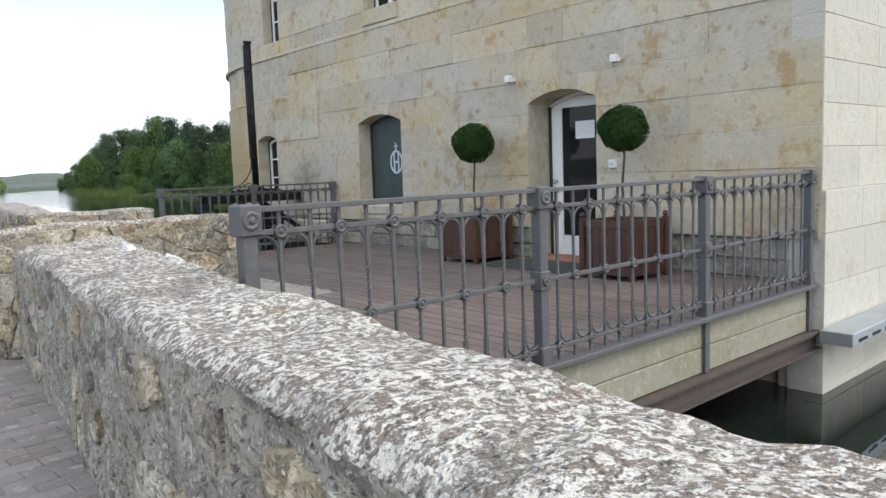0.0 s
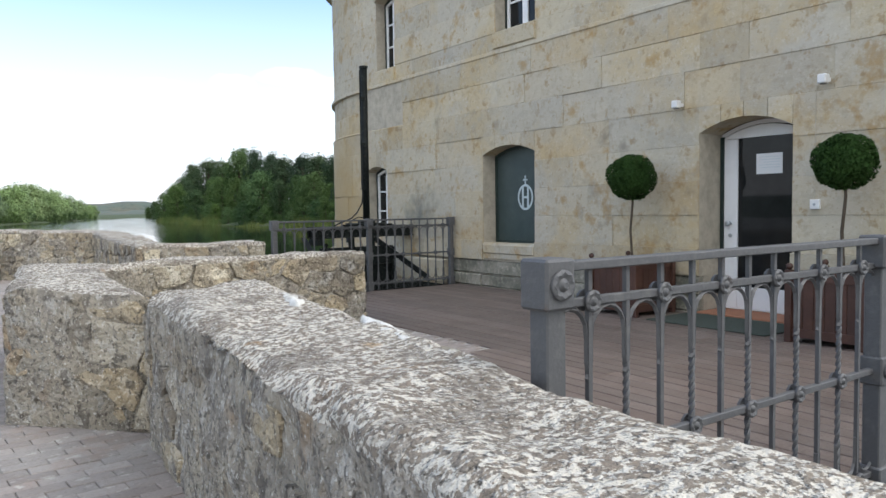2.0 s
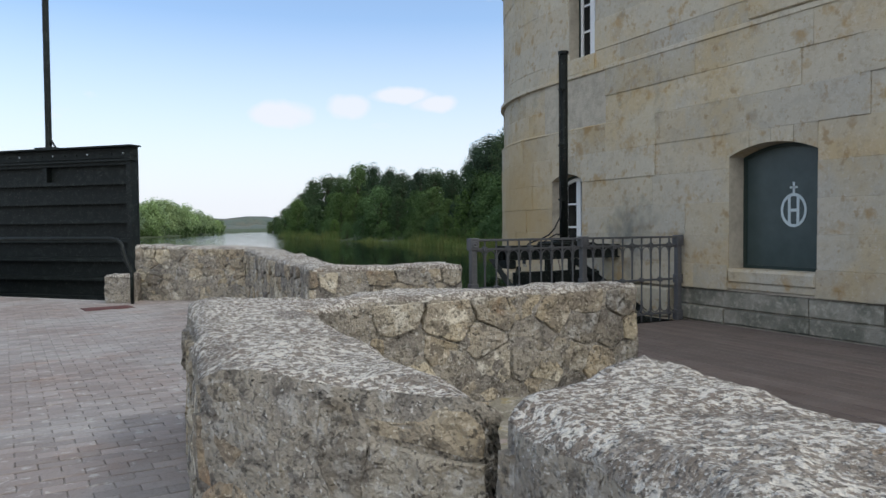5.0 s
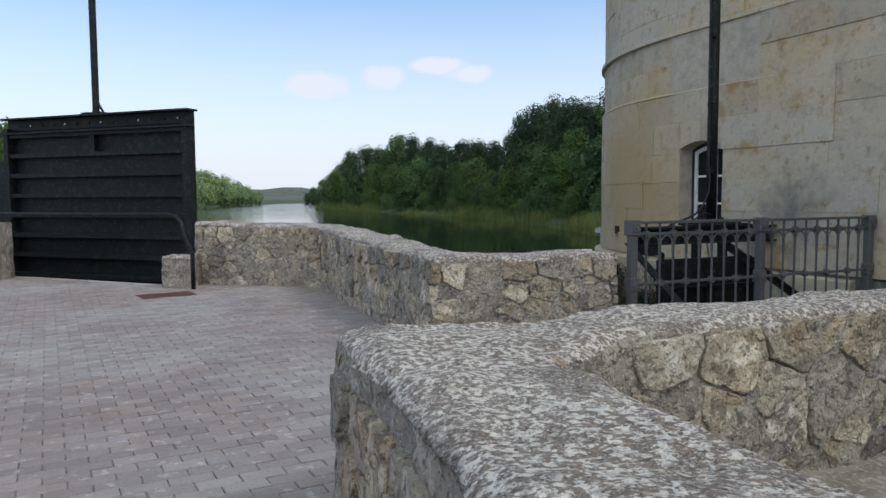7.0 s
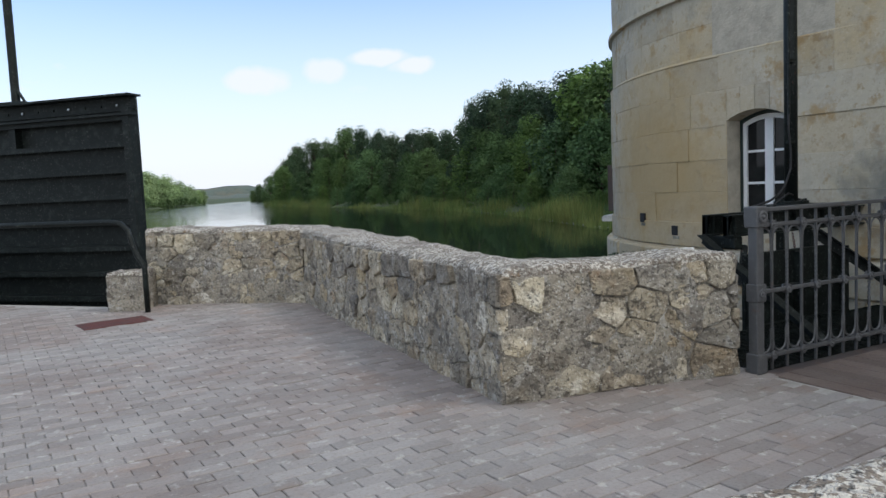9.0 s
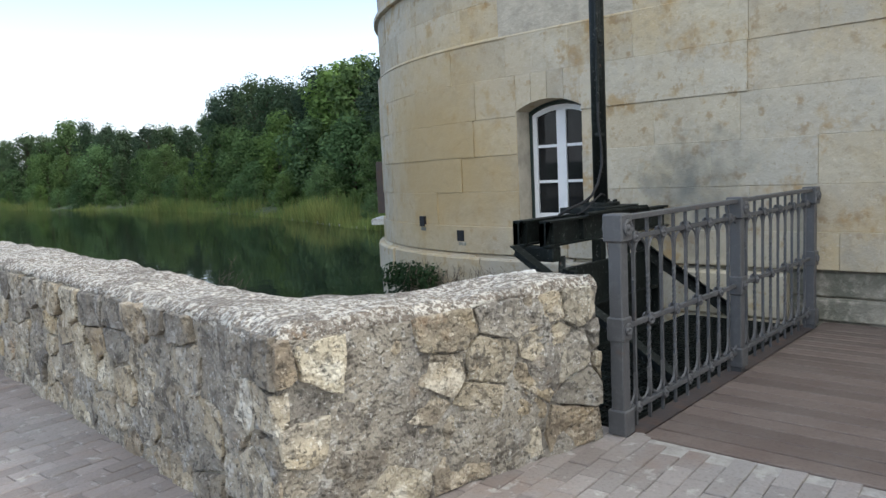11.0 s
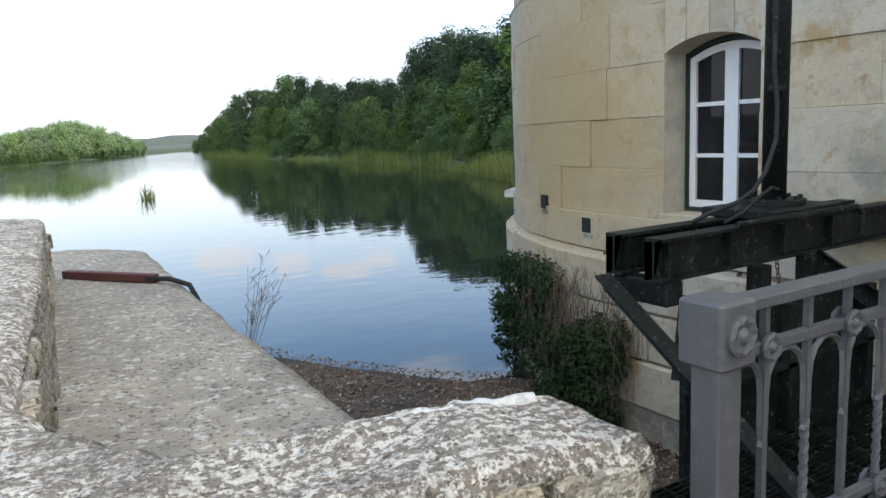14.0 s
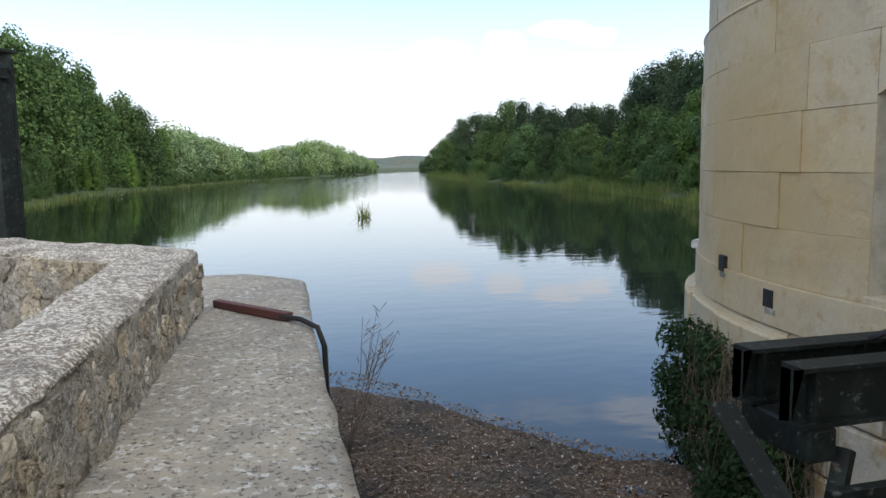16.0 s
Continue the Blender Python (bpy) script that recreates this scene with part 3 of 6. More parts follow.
# ---- rubble walls ----
def wall_loft(name, pairs, top, label, foot=0.0, seed=0.0, inset=0.012):
    """A rough wall between two plan lines, given as pairs of points, with a lumpy cement top.
    top: one height, or a height for each pair."""
    tops = top if isinstance(top, (list, tuple)) else [top] * len(pairs)
    L = [Vector((*p, 0)) for p, _ in pairs]
    R = [Vector((*q, 0)) for _, q in pairs]
    stations = []
    for i in range(len(L) - 1):
        d = max((L[i + 1] - L[i]).length, (R[i + 1] - R[i]).length)
        k = max(2, int(d / 0.036))
        for j in range(k):
            u = j / k
            stations.append((L[i].lerp(L[i + 1], u), R[i].lerp(R[i + 1], u), tops[i] + (tops[i + 1] - tops[i]) * u))
    stations.append((L[-1], R[-1], tops[-1]))
    bm = bmesh.new()
    rings, faces_top = [], []
    rows, cols = 18, 16
    for l, r, top in stations:
        w = (r - l)
        n = w.normalized()
        prof = [(0.0, foot + (top - 0.05 - foot) * k / rows) for k in range(rows + 1)]
        prof += [(0.02, top - 0.02)]
        prof += [(0.06 + 0.88 * k / cols, top) for k in range(cols + 1)]
        prof += [(0.98, top - 0.02)]
        prof += [(1.0, foot + (top - 0.05 - foot) * k / rows) for k in range(rows, -1, -1)]
        ring = []
        for q, (u, z) in enumerate(prof):
            p = l + w * u
            a = nz(p.x, p.y, z + seed, 3.1) * 0.035 + nz(p.x, p.y, z + seed, 8.0) * 0.026 + nz(p.x, p.y, z, 24.0) * 0.012
            if rows < q < len(prof) - rows - 1:
                zz = z + 0.5 * a + 0.03 * nz(p.x, p.y, seed, 1.7)
                edge = min(u, 1 - u)
                if edge < 0.08:
                    zz -= 0.012 + 0.03 * abs(nz(p.x, p.y, seed + 4, 5.0))
                p = p + Vector((nz(p.x, p.y, 1.0, 6.0), nz(p.x, p.y, 7.0, 6.0), 0)) * 0.012
                ring.append(bm.verts.new((p.x, p.y, zz)))
            else:
                s = -1 if u < 0.5 else 1
                p = p + n * (s * (a - inset + 0.02 * (1 - z / max(top, 0.1))))
                ring.append(bm.verts.new((p.x, p.y, z)))
        rings.append(ring)
    for a, b in zip(rings, rings[1:]):
        for k in range(len(a) - 1):
            f = bm.faces.new((a[k], b[k], b[k + 1], a[k + 1]))
            f.material_index = 1 if rows <= k < len(a) - rows - 2 else 0
    for ring in (rings[0], rings[-1]):
        bm.faces.new(ring)
    bmesh.ops.recalc_face_normals(bm, faces=bm.faces)
    ob = part(name, bm, [WALLMORTAR, LICHEN], smooth=True)
    return tagged(ob, label, "wall", kind="structure")


def clip_cell(poly, mx, my, nx, ny):
    """The part of a polygon on the near side of the line through (mx, my) with normal (nx, ny)."""
    out = []
    for (ax, ay), (bx, by) in zip(poly, poly[1:] + poly[:1]):
        da, db = (ax - mx) * nx + (ay - my) * ny, (bx - mx) * nx + (by - my) * ny
        if da <= 0:
            out.append((ax, ay))
        if da * db < 0:
            u = da / (da - db)
            out.append((ax + (bx - ax) * u, ay + (by - ay) * u))
    return out


def stone_mesh(poly, joint, rise, rng):
    """A rubble stone with an uneven rounded outline, a worn edge and a lumpy face."""
    cx, cy = sum(p[0] for p in poly) / len(poly), sum(p[1] for p in poly) / len(poly)
    size = max(max(abs(p[0] - cx), abs(p[1] - cy)) for p in poly)
    shrink = max(0.5, 1 - joint / max(size, 0.04))
    ring = []
    for (ax, ay), (bx, by) in zip(poly, poly[1:] + poly[:1]):
        n = max(2, min(5, int(math.hypot(bx - ax, by - ay) / 0.045)))
        for k in range(n):
            u = (k + 0.18) / n
            ring.append((ax + (bx - ax) * u, ay + (by - ay) * u))
    ring = [((x - cx) * shrink * rng.uniform(0.93, 1.04), (y - cy) * shrink * rng.uniform(0.91, 1.05)) for x, y in ring]
    bm = bmesh.new()
    loops = []
    tx, ty, seed = rng.uniform(-0.16, 0.16), rng.uniform(-0.16, 0.16), rng.uniform(0, 50)
    for k, h in ((1.0, -0.05), (0.985, rise * 0.3), (0.93, rise * 0.9), (0.62, rise), (0.30, rise)):
        loops.append([bm.verts.new((x * k, y * k, h if h < 0 else h + tx * x * 0.3 + ty * y * 0.3 + 0.016 * nz(x * k + seed, y * k, 0, 11.0) + 0.009 * nz(x * k, y * k + seed, 0, 31.0))) for x, y in ring])
    n = len(ring)
    for p, q in zip(loops, loops[1:]):
        for i in range(n):
            bm.faces.new((p[i], p[(i + 1) % n], q[(i + 1) % n], q[i]))
    mid = bm.verts.new((0, 0, rise + rng.uniform(-0.006, 0.006)))
    for i in range(n):
        bm.faces.new((loops[-1][i], loops[-1][(i + 1) % n], mid))
    return mesh_of(bm, "stone", RUBBLE), cx, cy


def lay_stones(wall, a, b, z0, z1, seed, proud=0.022, small=0.15, big=0.46, skip=0.02, tall=1.0):
    """Fitted rubble on the face that runs from a to b in plan; the face looks to the right of that way."""
    rng = random.Random(seed)
    a, b = Vector((*a, 0)), Vector((*b, 0))
    d = (b - a)
    length = d.length
    d.normalize()
    n = Vector((d.y, -d.x, 0))
    seeds, z = [], z0
    while z < z1 - 0.05:
        h = rng.uniform(0.13, 0.24) * tall
        if z1 - z - h < 0.09:
            h = z1 - z
        x = rng.uniform(-0.2, 0.0)
        while x < length + 0.1:
            w = rng.uniform(small, big) * (1.25 if rng.random() < 0.3 else 0.85)
            seeds.append((x + w / 2, z + h * rng.uniform(0.2, 0.8)))
            x += w
        z += h
    m0 = Matrix((d, Vector((0, 0, 1)), n)).transposed().to_4x4()
    for i, (sx_, sz_) in enumerate(seeds):
        poly = [(0.0, z0), (length, z0), (length, z1), (0.0, z1)]
        for j, (qx, qz) in enumerate(seeds):
            if j != i and abs(qx - sx_) < 1.1 and len(poly) > 2:
                poly = clip_cell(poly, (sx_ + qx) / 2, (sz_ + qz) / 2, qx - sx_, (qz - sz_) * 1.5)
        if len(poly) < 3 or max(p[0] for p in poly) - min(p[0] for p in poly) < 0.05 or rng.random() < skip:
            continue
        me, cx, cz = stone_mesh(poly, rng.uniform(0.003, 0.012), proud * rng.uniform(0.0, 0.75), rng)
        c = a + d * cx + Vector((0, 0, cz))
        c += n * (nz(c.x, c.y, c.z, 3.1) * 0.024 + rng.uniform(-0.012, 0.008))
        share("stone", me, wall, Matrix.Translation(c) @ m0)


TOP = 0.82
wall_1 = wall_loft("wall_parapet_1", [((0.28, -3.0), (0.95, -3.0)), ((0.61, 0.7), (1.18, 0.6)), ((0.76, 2.8), (1.37, 2.85)), ((0.94, 4.2), (1.52, 3.8)),
                                      ((1.06, 5.75), (1.9, 6.1))], TOP, "low rubble stone parapet with a lichen-spotted cement top", seed=1.0)
wall_2 = wall_loft("wall_parapet_2", [((0.44, 6.62), (1.12, 5.85)), ((0.56, 7.5), (1.22, 7.4)), ((0.70, 8.5), (1.30, 8.2)), ((0.74, 9.0), (1.75, 8.42)),
                                      ((1.9, 9.0), (2.2, 8.45)), ((4.1, 9.02), (4.06, 8.6))], TOP - 0.01, "low cranked rubble stone parapet with a lichen-spotted top", seed=5.0, inset=0.016)
wall_3 = wall_loft("wall_parapet_3", [((1.15, 18.3), (1.45, 18.75)), ((2.78, 16.85), (3.38, 17.7)), ((2.62, 14.5), (3.15, 14.3)), ((2.45, 12.3), (2.98, 12.7)), ((2.40, 11.85), (3.3, 12.1)),
                                      ((3.2, 11.68), (3.5, 12.05)), ((4.08, 11.5), (4.1, 11.9))], [0.98, 0.91, 0.86, 0.83, 0.83, 0.82, 0.82], "low rubble stone wall above the water with a lichen-spotted top", foot=-0.1, seed=9.0, inset=0.016)
lay_stones(wall_1, (0.61, 0.7), (0.3, -1.0), 0.0, 0.72, 1, proud=0.016, skip=0.4)
lay_stones(wall_1, (0.76, 2.8), (0.61, 0.7), 0.0, 0.72, 2, proud=0.016, skip=0.4)
lay_stones(wall_1, (0.94, 4.2), (0.76, 2.8), 0.0, 0.72, 3, proud=0.016, skip=0.4)
lay_stones(wall_1, (1.06, 5.75), (0.94, 4.2), 0.0, 0.72, 4, proud=0.016, skip=0.4)

# ---- the mill building ----
FX, Y0, YA, RA = 7.4, 2.92, 14.6, 4.85      # facade plane, near corner, start of the round end and its radius


def on_facade(s, d, z):
    """A point at s metres along the facade (its y, then round the apse), d metres out from its face."""
    if s <= YA:
        return Vector((FX - d, s, z))
    a = (s - YA) / RA
    return Vector((FX + RA - (RA + d) * math.cos(a), YA + (RA + d) * math.sin(a), z))


S_END = YA + RA * math.pi
OPENINGS = [  # s0, s1, z0, spring, rise
    (13.58, 14.39, 0.80, 2.00, 0.10), (9.45, 10.66, 0.71, 2.09, 0.13), (5.57, 6.68, 0.0, 2.08, 0.14),
    (13.28, 13.95, 3.93, 5.25, 0.08), (9.45, 10.35, 3.96, 5.25, 0.08), (5.6, 6.5, 3.96, 5.25, 0.08)]
COURSES = [0.44, 0.75, 1.14, 1.54, 1.95, 2.38, 2.81, 3.22, 3.66, 3.96, 4.42, 4.88, 5.40, 5.80, 6.22]


def slab(s0, s1, d_in, d_out, z0, z1, c=0.006):
    """A block on the facade line, curved where the facade is."""
    bm = bmesh.new()
    k = 1 if s1 <= YA + 0.01 else max(2, int((s1 - s0) / 0.28))
    rings = []
    for i in range(k + 1):
        s = s0 + (s1 - s0) * i / k
        rings.append([bm.verts.new(on_facade(s, d, z)) for d, z in ((d_in, z0), (d_out - c, z0), (d_out, z0 + c), (d_out, z1 - c), (d_out - c, z1), (d_in, z1))])
    for a, b in zip(rings, rings[1:]):
        for q in range(6):
            bm.faces.new((a[q], a[(q + 1) % 6], b[(q + 1) % 6], b[q]))
    bm.faces.new(rings[0])
    bm.faces.new(rings[-1])
    bmesh.ops.recalc_face_normals(bm, faces=bm.faces)
    return bm


def build_facade():
    rng = random.Random(21)
    facade = thing("wall_facade", "ashlar limestone facade with a rounded end", "wall", kind="structure")
    # backing behind the joints, with the openings left out
    cuts = sorted({Y0, YA} | {o[0] for o in OPENINGS} | {o[1] for o in OPENINGS})
    for a, b in zip(cuts, cuts[1:]):
        holes = sorted((o[2], o[3] + o[4] + 0.02) for o in OPENINGS if o[0] < (a + b) / 2 < o[1])
        z = -3.0
        for h0, h1 in holes + [(6.22, 6.22)]:
            if h0 > z:
                if z < 0.43 < h0:
                    part("masonry_core", boxed(FX + 0.10, FX + 0.5, a, b, z, 0.43), MORTAR, facade)
                    z = 0.431
                if z < 3.65:
                    part("masonry_core", boxed(FX + 0.013, FX + 0.5, a, b, z, min(h0 - 0.004, 3.64)), MORTAR, facade)
                if h0 > 3.66:
                    part("masonry_core", boxed(FX + 0.045, FX + 0.5, a, b, max(z, 3.641), h0 - 0.004), MORTAR, facade)
            z = h1
    part("apse_core_upper", slab(YA, S_END, -0.5, -0.058, 2.781, 6.22), MORTAR, facade)
    part("apse_core", slab(YA, S_END, -0.5, -0.013, -3.0, 2.78), MORTAR, facade)
    for zi, (z0, z1) in enumerate(zip(COURSES, COURSES[1:])):
        out = 0.0 if z0 < 3.6 else -0.03
        step = -0.045 if z0 > 2.8 else 0.0
        s, runs = Y0, []
        for a, b in sorted((o[0], o[1]) for o in OPENINGS if o[2] < z1 - 0.02 and o[3] > z0 + 0.02):
            runs.append((s, a))
            s = b
        runs += [(s, 13.0), (13.0, YA + 7.0)] if s < 13.0 else [(s, YA + 7.0)]
        for a, b in runs:
            x = a
            while x < b - 0.01:
                w = rng.uniform(0.55, 1.5)
                if b - x - w < 0.5:
                    w = b - x
                o = (step if step and x >= 12.99 else out) + rng.uniform(-0.008, 0.008) + (0.03 if z0 < 0.5 else 0)
                part("block", slab(x + 0.0015, x + w - 0.0015, -0.42, o, z0 + 0.001, z1 - 0.001, 0.003), ASHLAR, facade)
                x += w
        # the rest of the round end, out of sight
        part("apse_course", slab(YA + 7.0, S_END, -0.42, step or out, z0, z1), ASHLAR, facade)
    # lintels with a flat arch below
    for s0, s1, z0, spring, rise in OPENINGS:
        above = min(c for c in COURSES if c > spring + rise - 0.01)
        for v in range(4):
            bm = bmesh.new()
            rows = []
            for i in range(5):
                u = (v + i / 4) / 4
                zb = spring + rise * (1 - (2 * u - 1) ** 2)
                s = s0 + (s1 - s0) * u + (0.003 if i == 0 else -0.003 if i == 4 else 0)
                rows.append([bm.verts.new(on_facade(s, d, z)) for d, z in ((-0.42, zb), (0.002, zb), (0.002, above + 0.001), (-0.42, above + 0.001))])
            for a, b in zip(rows, rows[1:]):
                for q in range(4):
                    bm.faces.new((a[q], b[q], b[(q + 1) % 4], a[(q + 1) % 4]))
            bm.faces.new(rows[0])
            bm.faces.new(rows[-1][::-1])
            bmesh.ops.recalc_face_normals(bm, faces=bm.faces)
            part("voussoir", bm, ASHLAR, facade)
        if z0 > 0.1:
            part("sill", slab(s0 - 0.02, s1 + 0.02, -0.42, 0.012, z0 - 0.25, z0, 0.01), ASHLAR, facade, "pale stone sill")
    # string course
    part("string_course", slab(Y0, YA + 7.0, -0.05, 0.02, 3.62, 3.68), ASHLAR, facade)
    part("step_course", slab(12.8, YA + 7.0, -0.05, 0.006, 2.765, 2.83, 0.03), ASHLAR, facade)
    # plinth
    for lo, hi in ((Y0, 5.57), (6.68, YA + 6)):
        s = lo
        while s < hi - 0.01:
            w = rng.uniform(0.7, 1.4)
            if hi - s - w < 0.5:
                w = hi - s
            for z0, z1 in ((0.0, 0.2), (0.2, 0.43)):
                part("plinth_stone", slab(s + 0.006, s + w - 0.006, -0.3, (-0.02 if s < 13.4 else 0.03) + rng.uniform(-0.015, 0.015), z0 + 0.004, z1 - 0.004, 0.02), PLINTH if s < 12.2 else ASHLAR, facade)
            s += w
    for s0, s1 in ((Y0, 5.55), (6.70, YA + 6)):
        part("plinth_core", slab(s0, s1, -0.3, -0.05, -0.05, 0.43), MORTAR, facade)
    # battered base under the round end, down to the water
    z, out = -1.6, 0.30
    while z < 0.0:
        s = 11.6
        while s < YA + 7:
            w = rng.uniform(0.6, 1.2)
            part("base_stone", slab(s + 0.006, s + w - 0.006, -0.3, 0.10 + rng.uniform(-0.03, 0.03), z + 0.005, z + 0.395, 0.02), ASHLAR if z > -0.9 else PLINTH, facade)
            s += w
        z += 0.4
    # cornice and closing walls
    cor = thing("cornice", "moulded stone eaves cornice", "cornice", kind="structure")
    part("lower_moulding", slab(Y0 - 0.1, S_END, -0.2, 0.08, 6.22, 6.34), ASHLAR, cor)
    part("upper_moulding", slab(Y0 - 0.2, S_END, -0.2, 0.20, 6.34, 6.46), ASHLAR, cor)
    side = thing("wall_side", "pale ashlar end wall of the mill", "wall", kind="structure")
    z = -3.0
    while z < 6.1:
        h = 0.42 if z > 0.4 else 0.5
        x = FX
        while x < FX + 2 * RA:
            w = rng.uniform(0.8, 1.5)
            part("block", boxed(x + 0.002, min(x + w, FX + 2 * RA) - 0.002, Y0 - 0.012 if z > 0.6 else Y0 - 0.05, Y0 + 0.3, z + 0.002, z + h - 0.002, bevel=0.004), END_STONE, side)
            x += w
        z += h
    part("side_core", boxed(FX + 0.03, FX + 2 * RA, Y0 + 0.001, Y0 + 0.4, -3.0, 6.22), MORTAR, side)
    part("rear_core", boxed(FX + 2 * RA - 0.4, FX + 2 * RA, Y0 + 0.4, YA, -3.0, 6.22), MORTAR, side)
    bm = bmesh.new()
    ring = [on_facade(Y0 - 0.25, 0.22, 6.46)] + [on_facade(YA + RA * math.pi * k / 24, 0.22, 6.46) for k in range(25)] + [Vector((FX + 2 * RA + 0.3, Y0 - 0.25, 6.46))]
    lo = [bm.verts.new(p) for p in ring]
    up = [bm.verts.new((FX + RA + (p.x - FX - RA) * 0.02, min(p.y, YA) if p.y > YA else p.y + 0.1, 8.6)) for p in ring]
    for i in range(len(ring)):
        j = (i + 1) % len(ring)
        bm.faces.new((lo[i], lo[j], up[j], up[i]))
    bm.faces.new(up)
    bm.faces.new(lo[::-1])
    tagged(part("roof", bm, ROOF), "tiled roof of the mill", "roof", kind="structure")
    # closed room behind the openings, coloured near-black to stand for indoor shade
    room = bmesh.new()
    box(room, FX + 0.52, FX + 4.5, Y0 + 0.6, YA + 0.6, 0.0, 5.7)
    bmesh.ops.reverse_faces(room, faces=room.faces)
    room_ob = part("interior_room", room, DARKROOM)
    tagged(room_ob, "interior behind the openings, its dimness put into the wall colour", "room", kind="structure")


build_facade()

# ---- deck ----
DECK_Y0, DECK_Y1 = 3.02, 11.34
deck = thing("floor_deck", "brown composite deck boards laid along the mill", "deck", kind="structure")


def build_deck():
    rng = random.Random(31)
    x = 1.46
    while x < FX - 0.04:
        w = min(0.1335, FX + 0.01 - x)
        y1 = DECK_Y1 if x > 4.14 else 6.58
        if x < 1.9:
            y1 = min(y1, 3.3 + (x - 1.4) * 5.6)
        y, first = DECK_Y0, True
        while y < y1 - 0.02:
            length = rng.uniform(1.5, 3.9) if first else rng.uniform(3.2, 4.2)
            e = y1 if y1 - y - length < 0.8 else y + length
            bm = boxed(x, x + w, y + 0.002, e - 0.002, -0.026, rng.uniform(-0.002, 0.001), bevel=0.004)
            part("board", bm, DECK, deck)
            y, first = e, False
        x += 0.1455
    bed = bmesh.new()
    for y in (3.3, 4.4, 5.5, 6.4, 7.6, 8.8, 10.0, 11.1):
        box(bed, 1.5 if y < 6.5 else 4.2, FX - 0.05, y - 0.05, y + 0.05, -0.16, -0.03)
    part("joists", bed, DARKSTEEL, deck)
    # dark sheets added below the boards so the gaps look shaded
    part("underlay", boxed(1.5, FX - 0.03, 3.04, 6.58, -0.21, -0.17), DARKSTEEL, deck)
    part("underlay", boxed(4.15, FX - 0.03, 6.58, 11.3, -0.21, -0.17), DARKSTEEL, deck)


build_deck()


def i_beam(x0, x1, y, z0, z1, w, web, fl):
    """A rolled steel beam along x, in one piece."""
    h, q = w / 2, web / 2
    prof = [(-h, z0), (h, z0), (h, z0 + fl), (q, z0 + fl), (q, z1 - fl), (h, z1 - fl), (h, z1), (-h, z1), (-h, z1 - fl), (-q, z1 - fl), (-q, z0 + fl), (-h, z0 + fl)]
    bm = bmesh.new()
    a = [bm.verts.new((x0, y + d, z)) for d, z in prof]
    b = [bm.verts.new((x1, y + d, z)) for d, z in prof]
    for k in range(12):
        bm.faces.new((a[k], a[(k + 1) % 12], b[(k + 1) % 12], b[k]))
    bmesh.ops.triangulate(bm, faces=[bm.faces.new(a[::-1]), bm.faces.new(b)])
    bmesh.ops.recalc_face_normals(bm, faces=bm.faces)
    return bm


edge = thing("deck_edge_beam", "mossy concrete edge planks on a brown steel beam", "beam", kind="structure")
for k, (z0, z1) in enumerate(((-0.24, -0.03), (-0.45, -0.245))):
    for x0, x1 in ((1.3, 3.32), (3.325, 5.28), (5.285, FX - 0.02)):
        part("plank", boxed(x0, x1, 2.975, 3.04, z0, z1, bevel=0.008), CONCRETE, edge)
bm = i_beam(1.2, FX + 0.05, 2.95, -0.64, -0.455, 0.15, 0.02, 0.02)
part("steel_beam", bm, DARKSTEEL, edge)
part("rim", boxed(1.4, FX - 0.02, 2.91, 3.03, -0.028, 0.012, bevel=0.005), GREYPAINT, edge)


# ---- iron railings ----
def rosette_mesh(r=0.032):
    bm = bmesh.new()
    n = 32
    rim = [[bm.verts.new((rr * (1 + w * math.cos(8 * a)) * math.cos(a), y, rr * (1 + w * math.cos(8 * a)) * math.sin(a))) for a in [2 * math.pi * k / n for k in range(n)]]
           for rr, y, w in ((r, 0.0, 0), (r, -0.008, 0), (r * 0.78, -0.013, 0.10), (r * 0.45, -0.008, 0.0), (r * 0.32, -0.012, 0), (r * 0.2, -0.018, 0))]
    for a, b in zip(rim, rim[1:]):
        for k in range(n):
            bm.faces.new((a[k], b[k], b[(k + 1) % n], a[(k + 1) % n]))
    bm.faces.new(rim[-1][::-1])
    bm.faces.new(rim[0])
    bmesh.ops.recalc_face_normals(bm, faces=bm.faces)
    return mesh_of(bm, "rosette", GREYPAINT)


def arch_mesh(g):
    """The looped strap between two bars, with its ends curled outwards."""
    bm = bmesh.new()
    r = g / 2 - 0.010
    pts = [(-r - 0.020, 0, -0.215), (-r - 0.006, 0, -0.19), (-r, 0, -0.165), (-r, 0, -0.1)]
    pts += [(-r * math.cos(a), 0, -0.085 + 0.08 * math.sin(a)) for a in [math.pi * k / 8 for k in range(1, 8)]]
    pts += [(r, 0, -0.1), (r, 0, -0.165), (r + 0.006, 0, -0.19), (r + 0.020, 0, -0.215)]
    return mesh_of(tube(bm, pts, 0.008, 4), "arch", GREYPAINT)


def scroll_mesh(g):
    r = g / 2 - 0.012
    pts = [(-r, 0, 0.17)] + [(-r * math.cos(a), 0, 0.085 - 0.075 * math.sin(a)) for a in [math.pi * k / 8 for k in range(0, 9)]] + [(r, 0, 0.17)]
    return mesh_of(tubed(pts, 0.008, 4), "scroll", GREYPAINT)


ROSETTE, ROSETTE_BIG = rosette_mesh(), rosette_mesh(0.042)


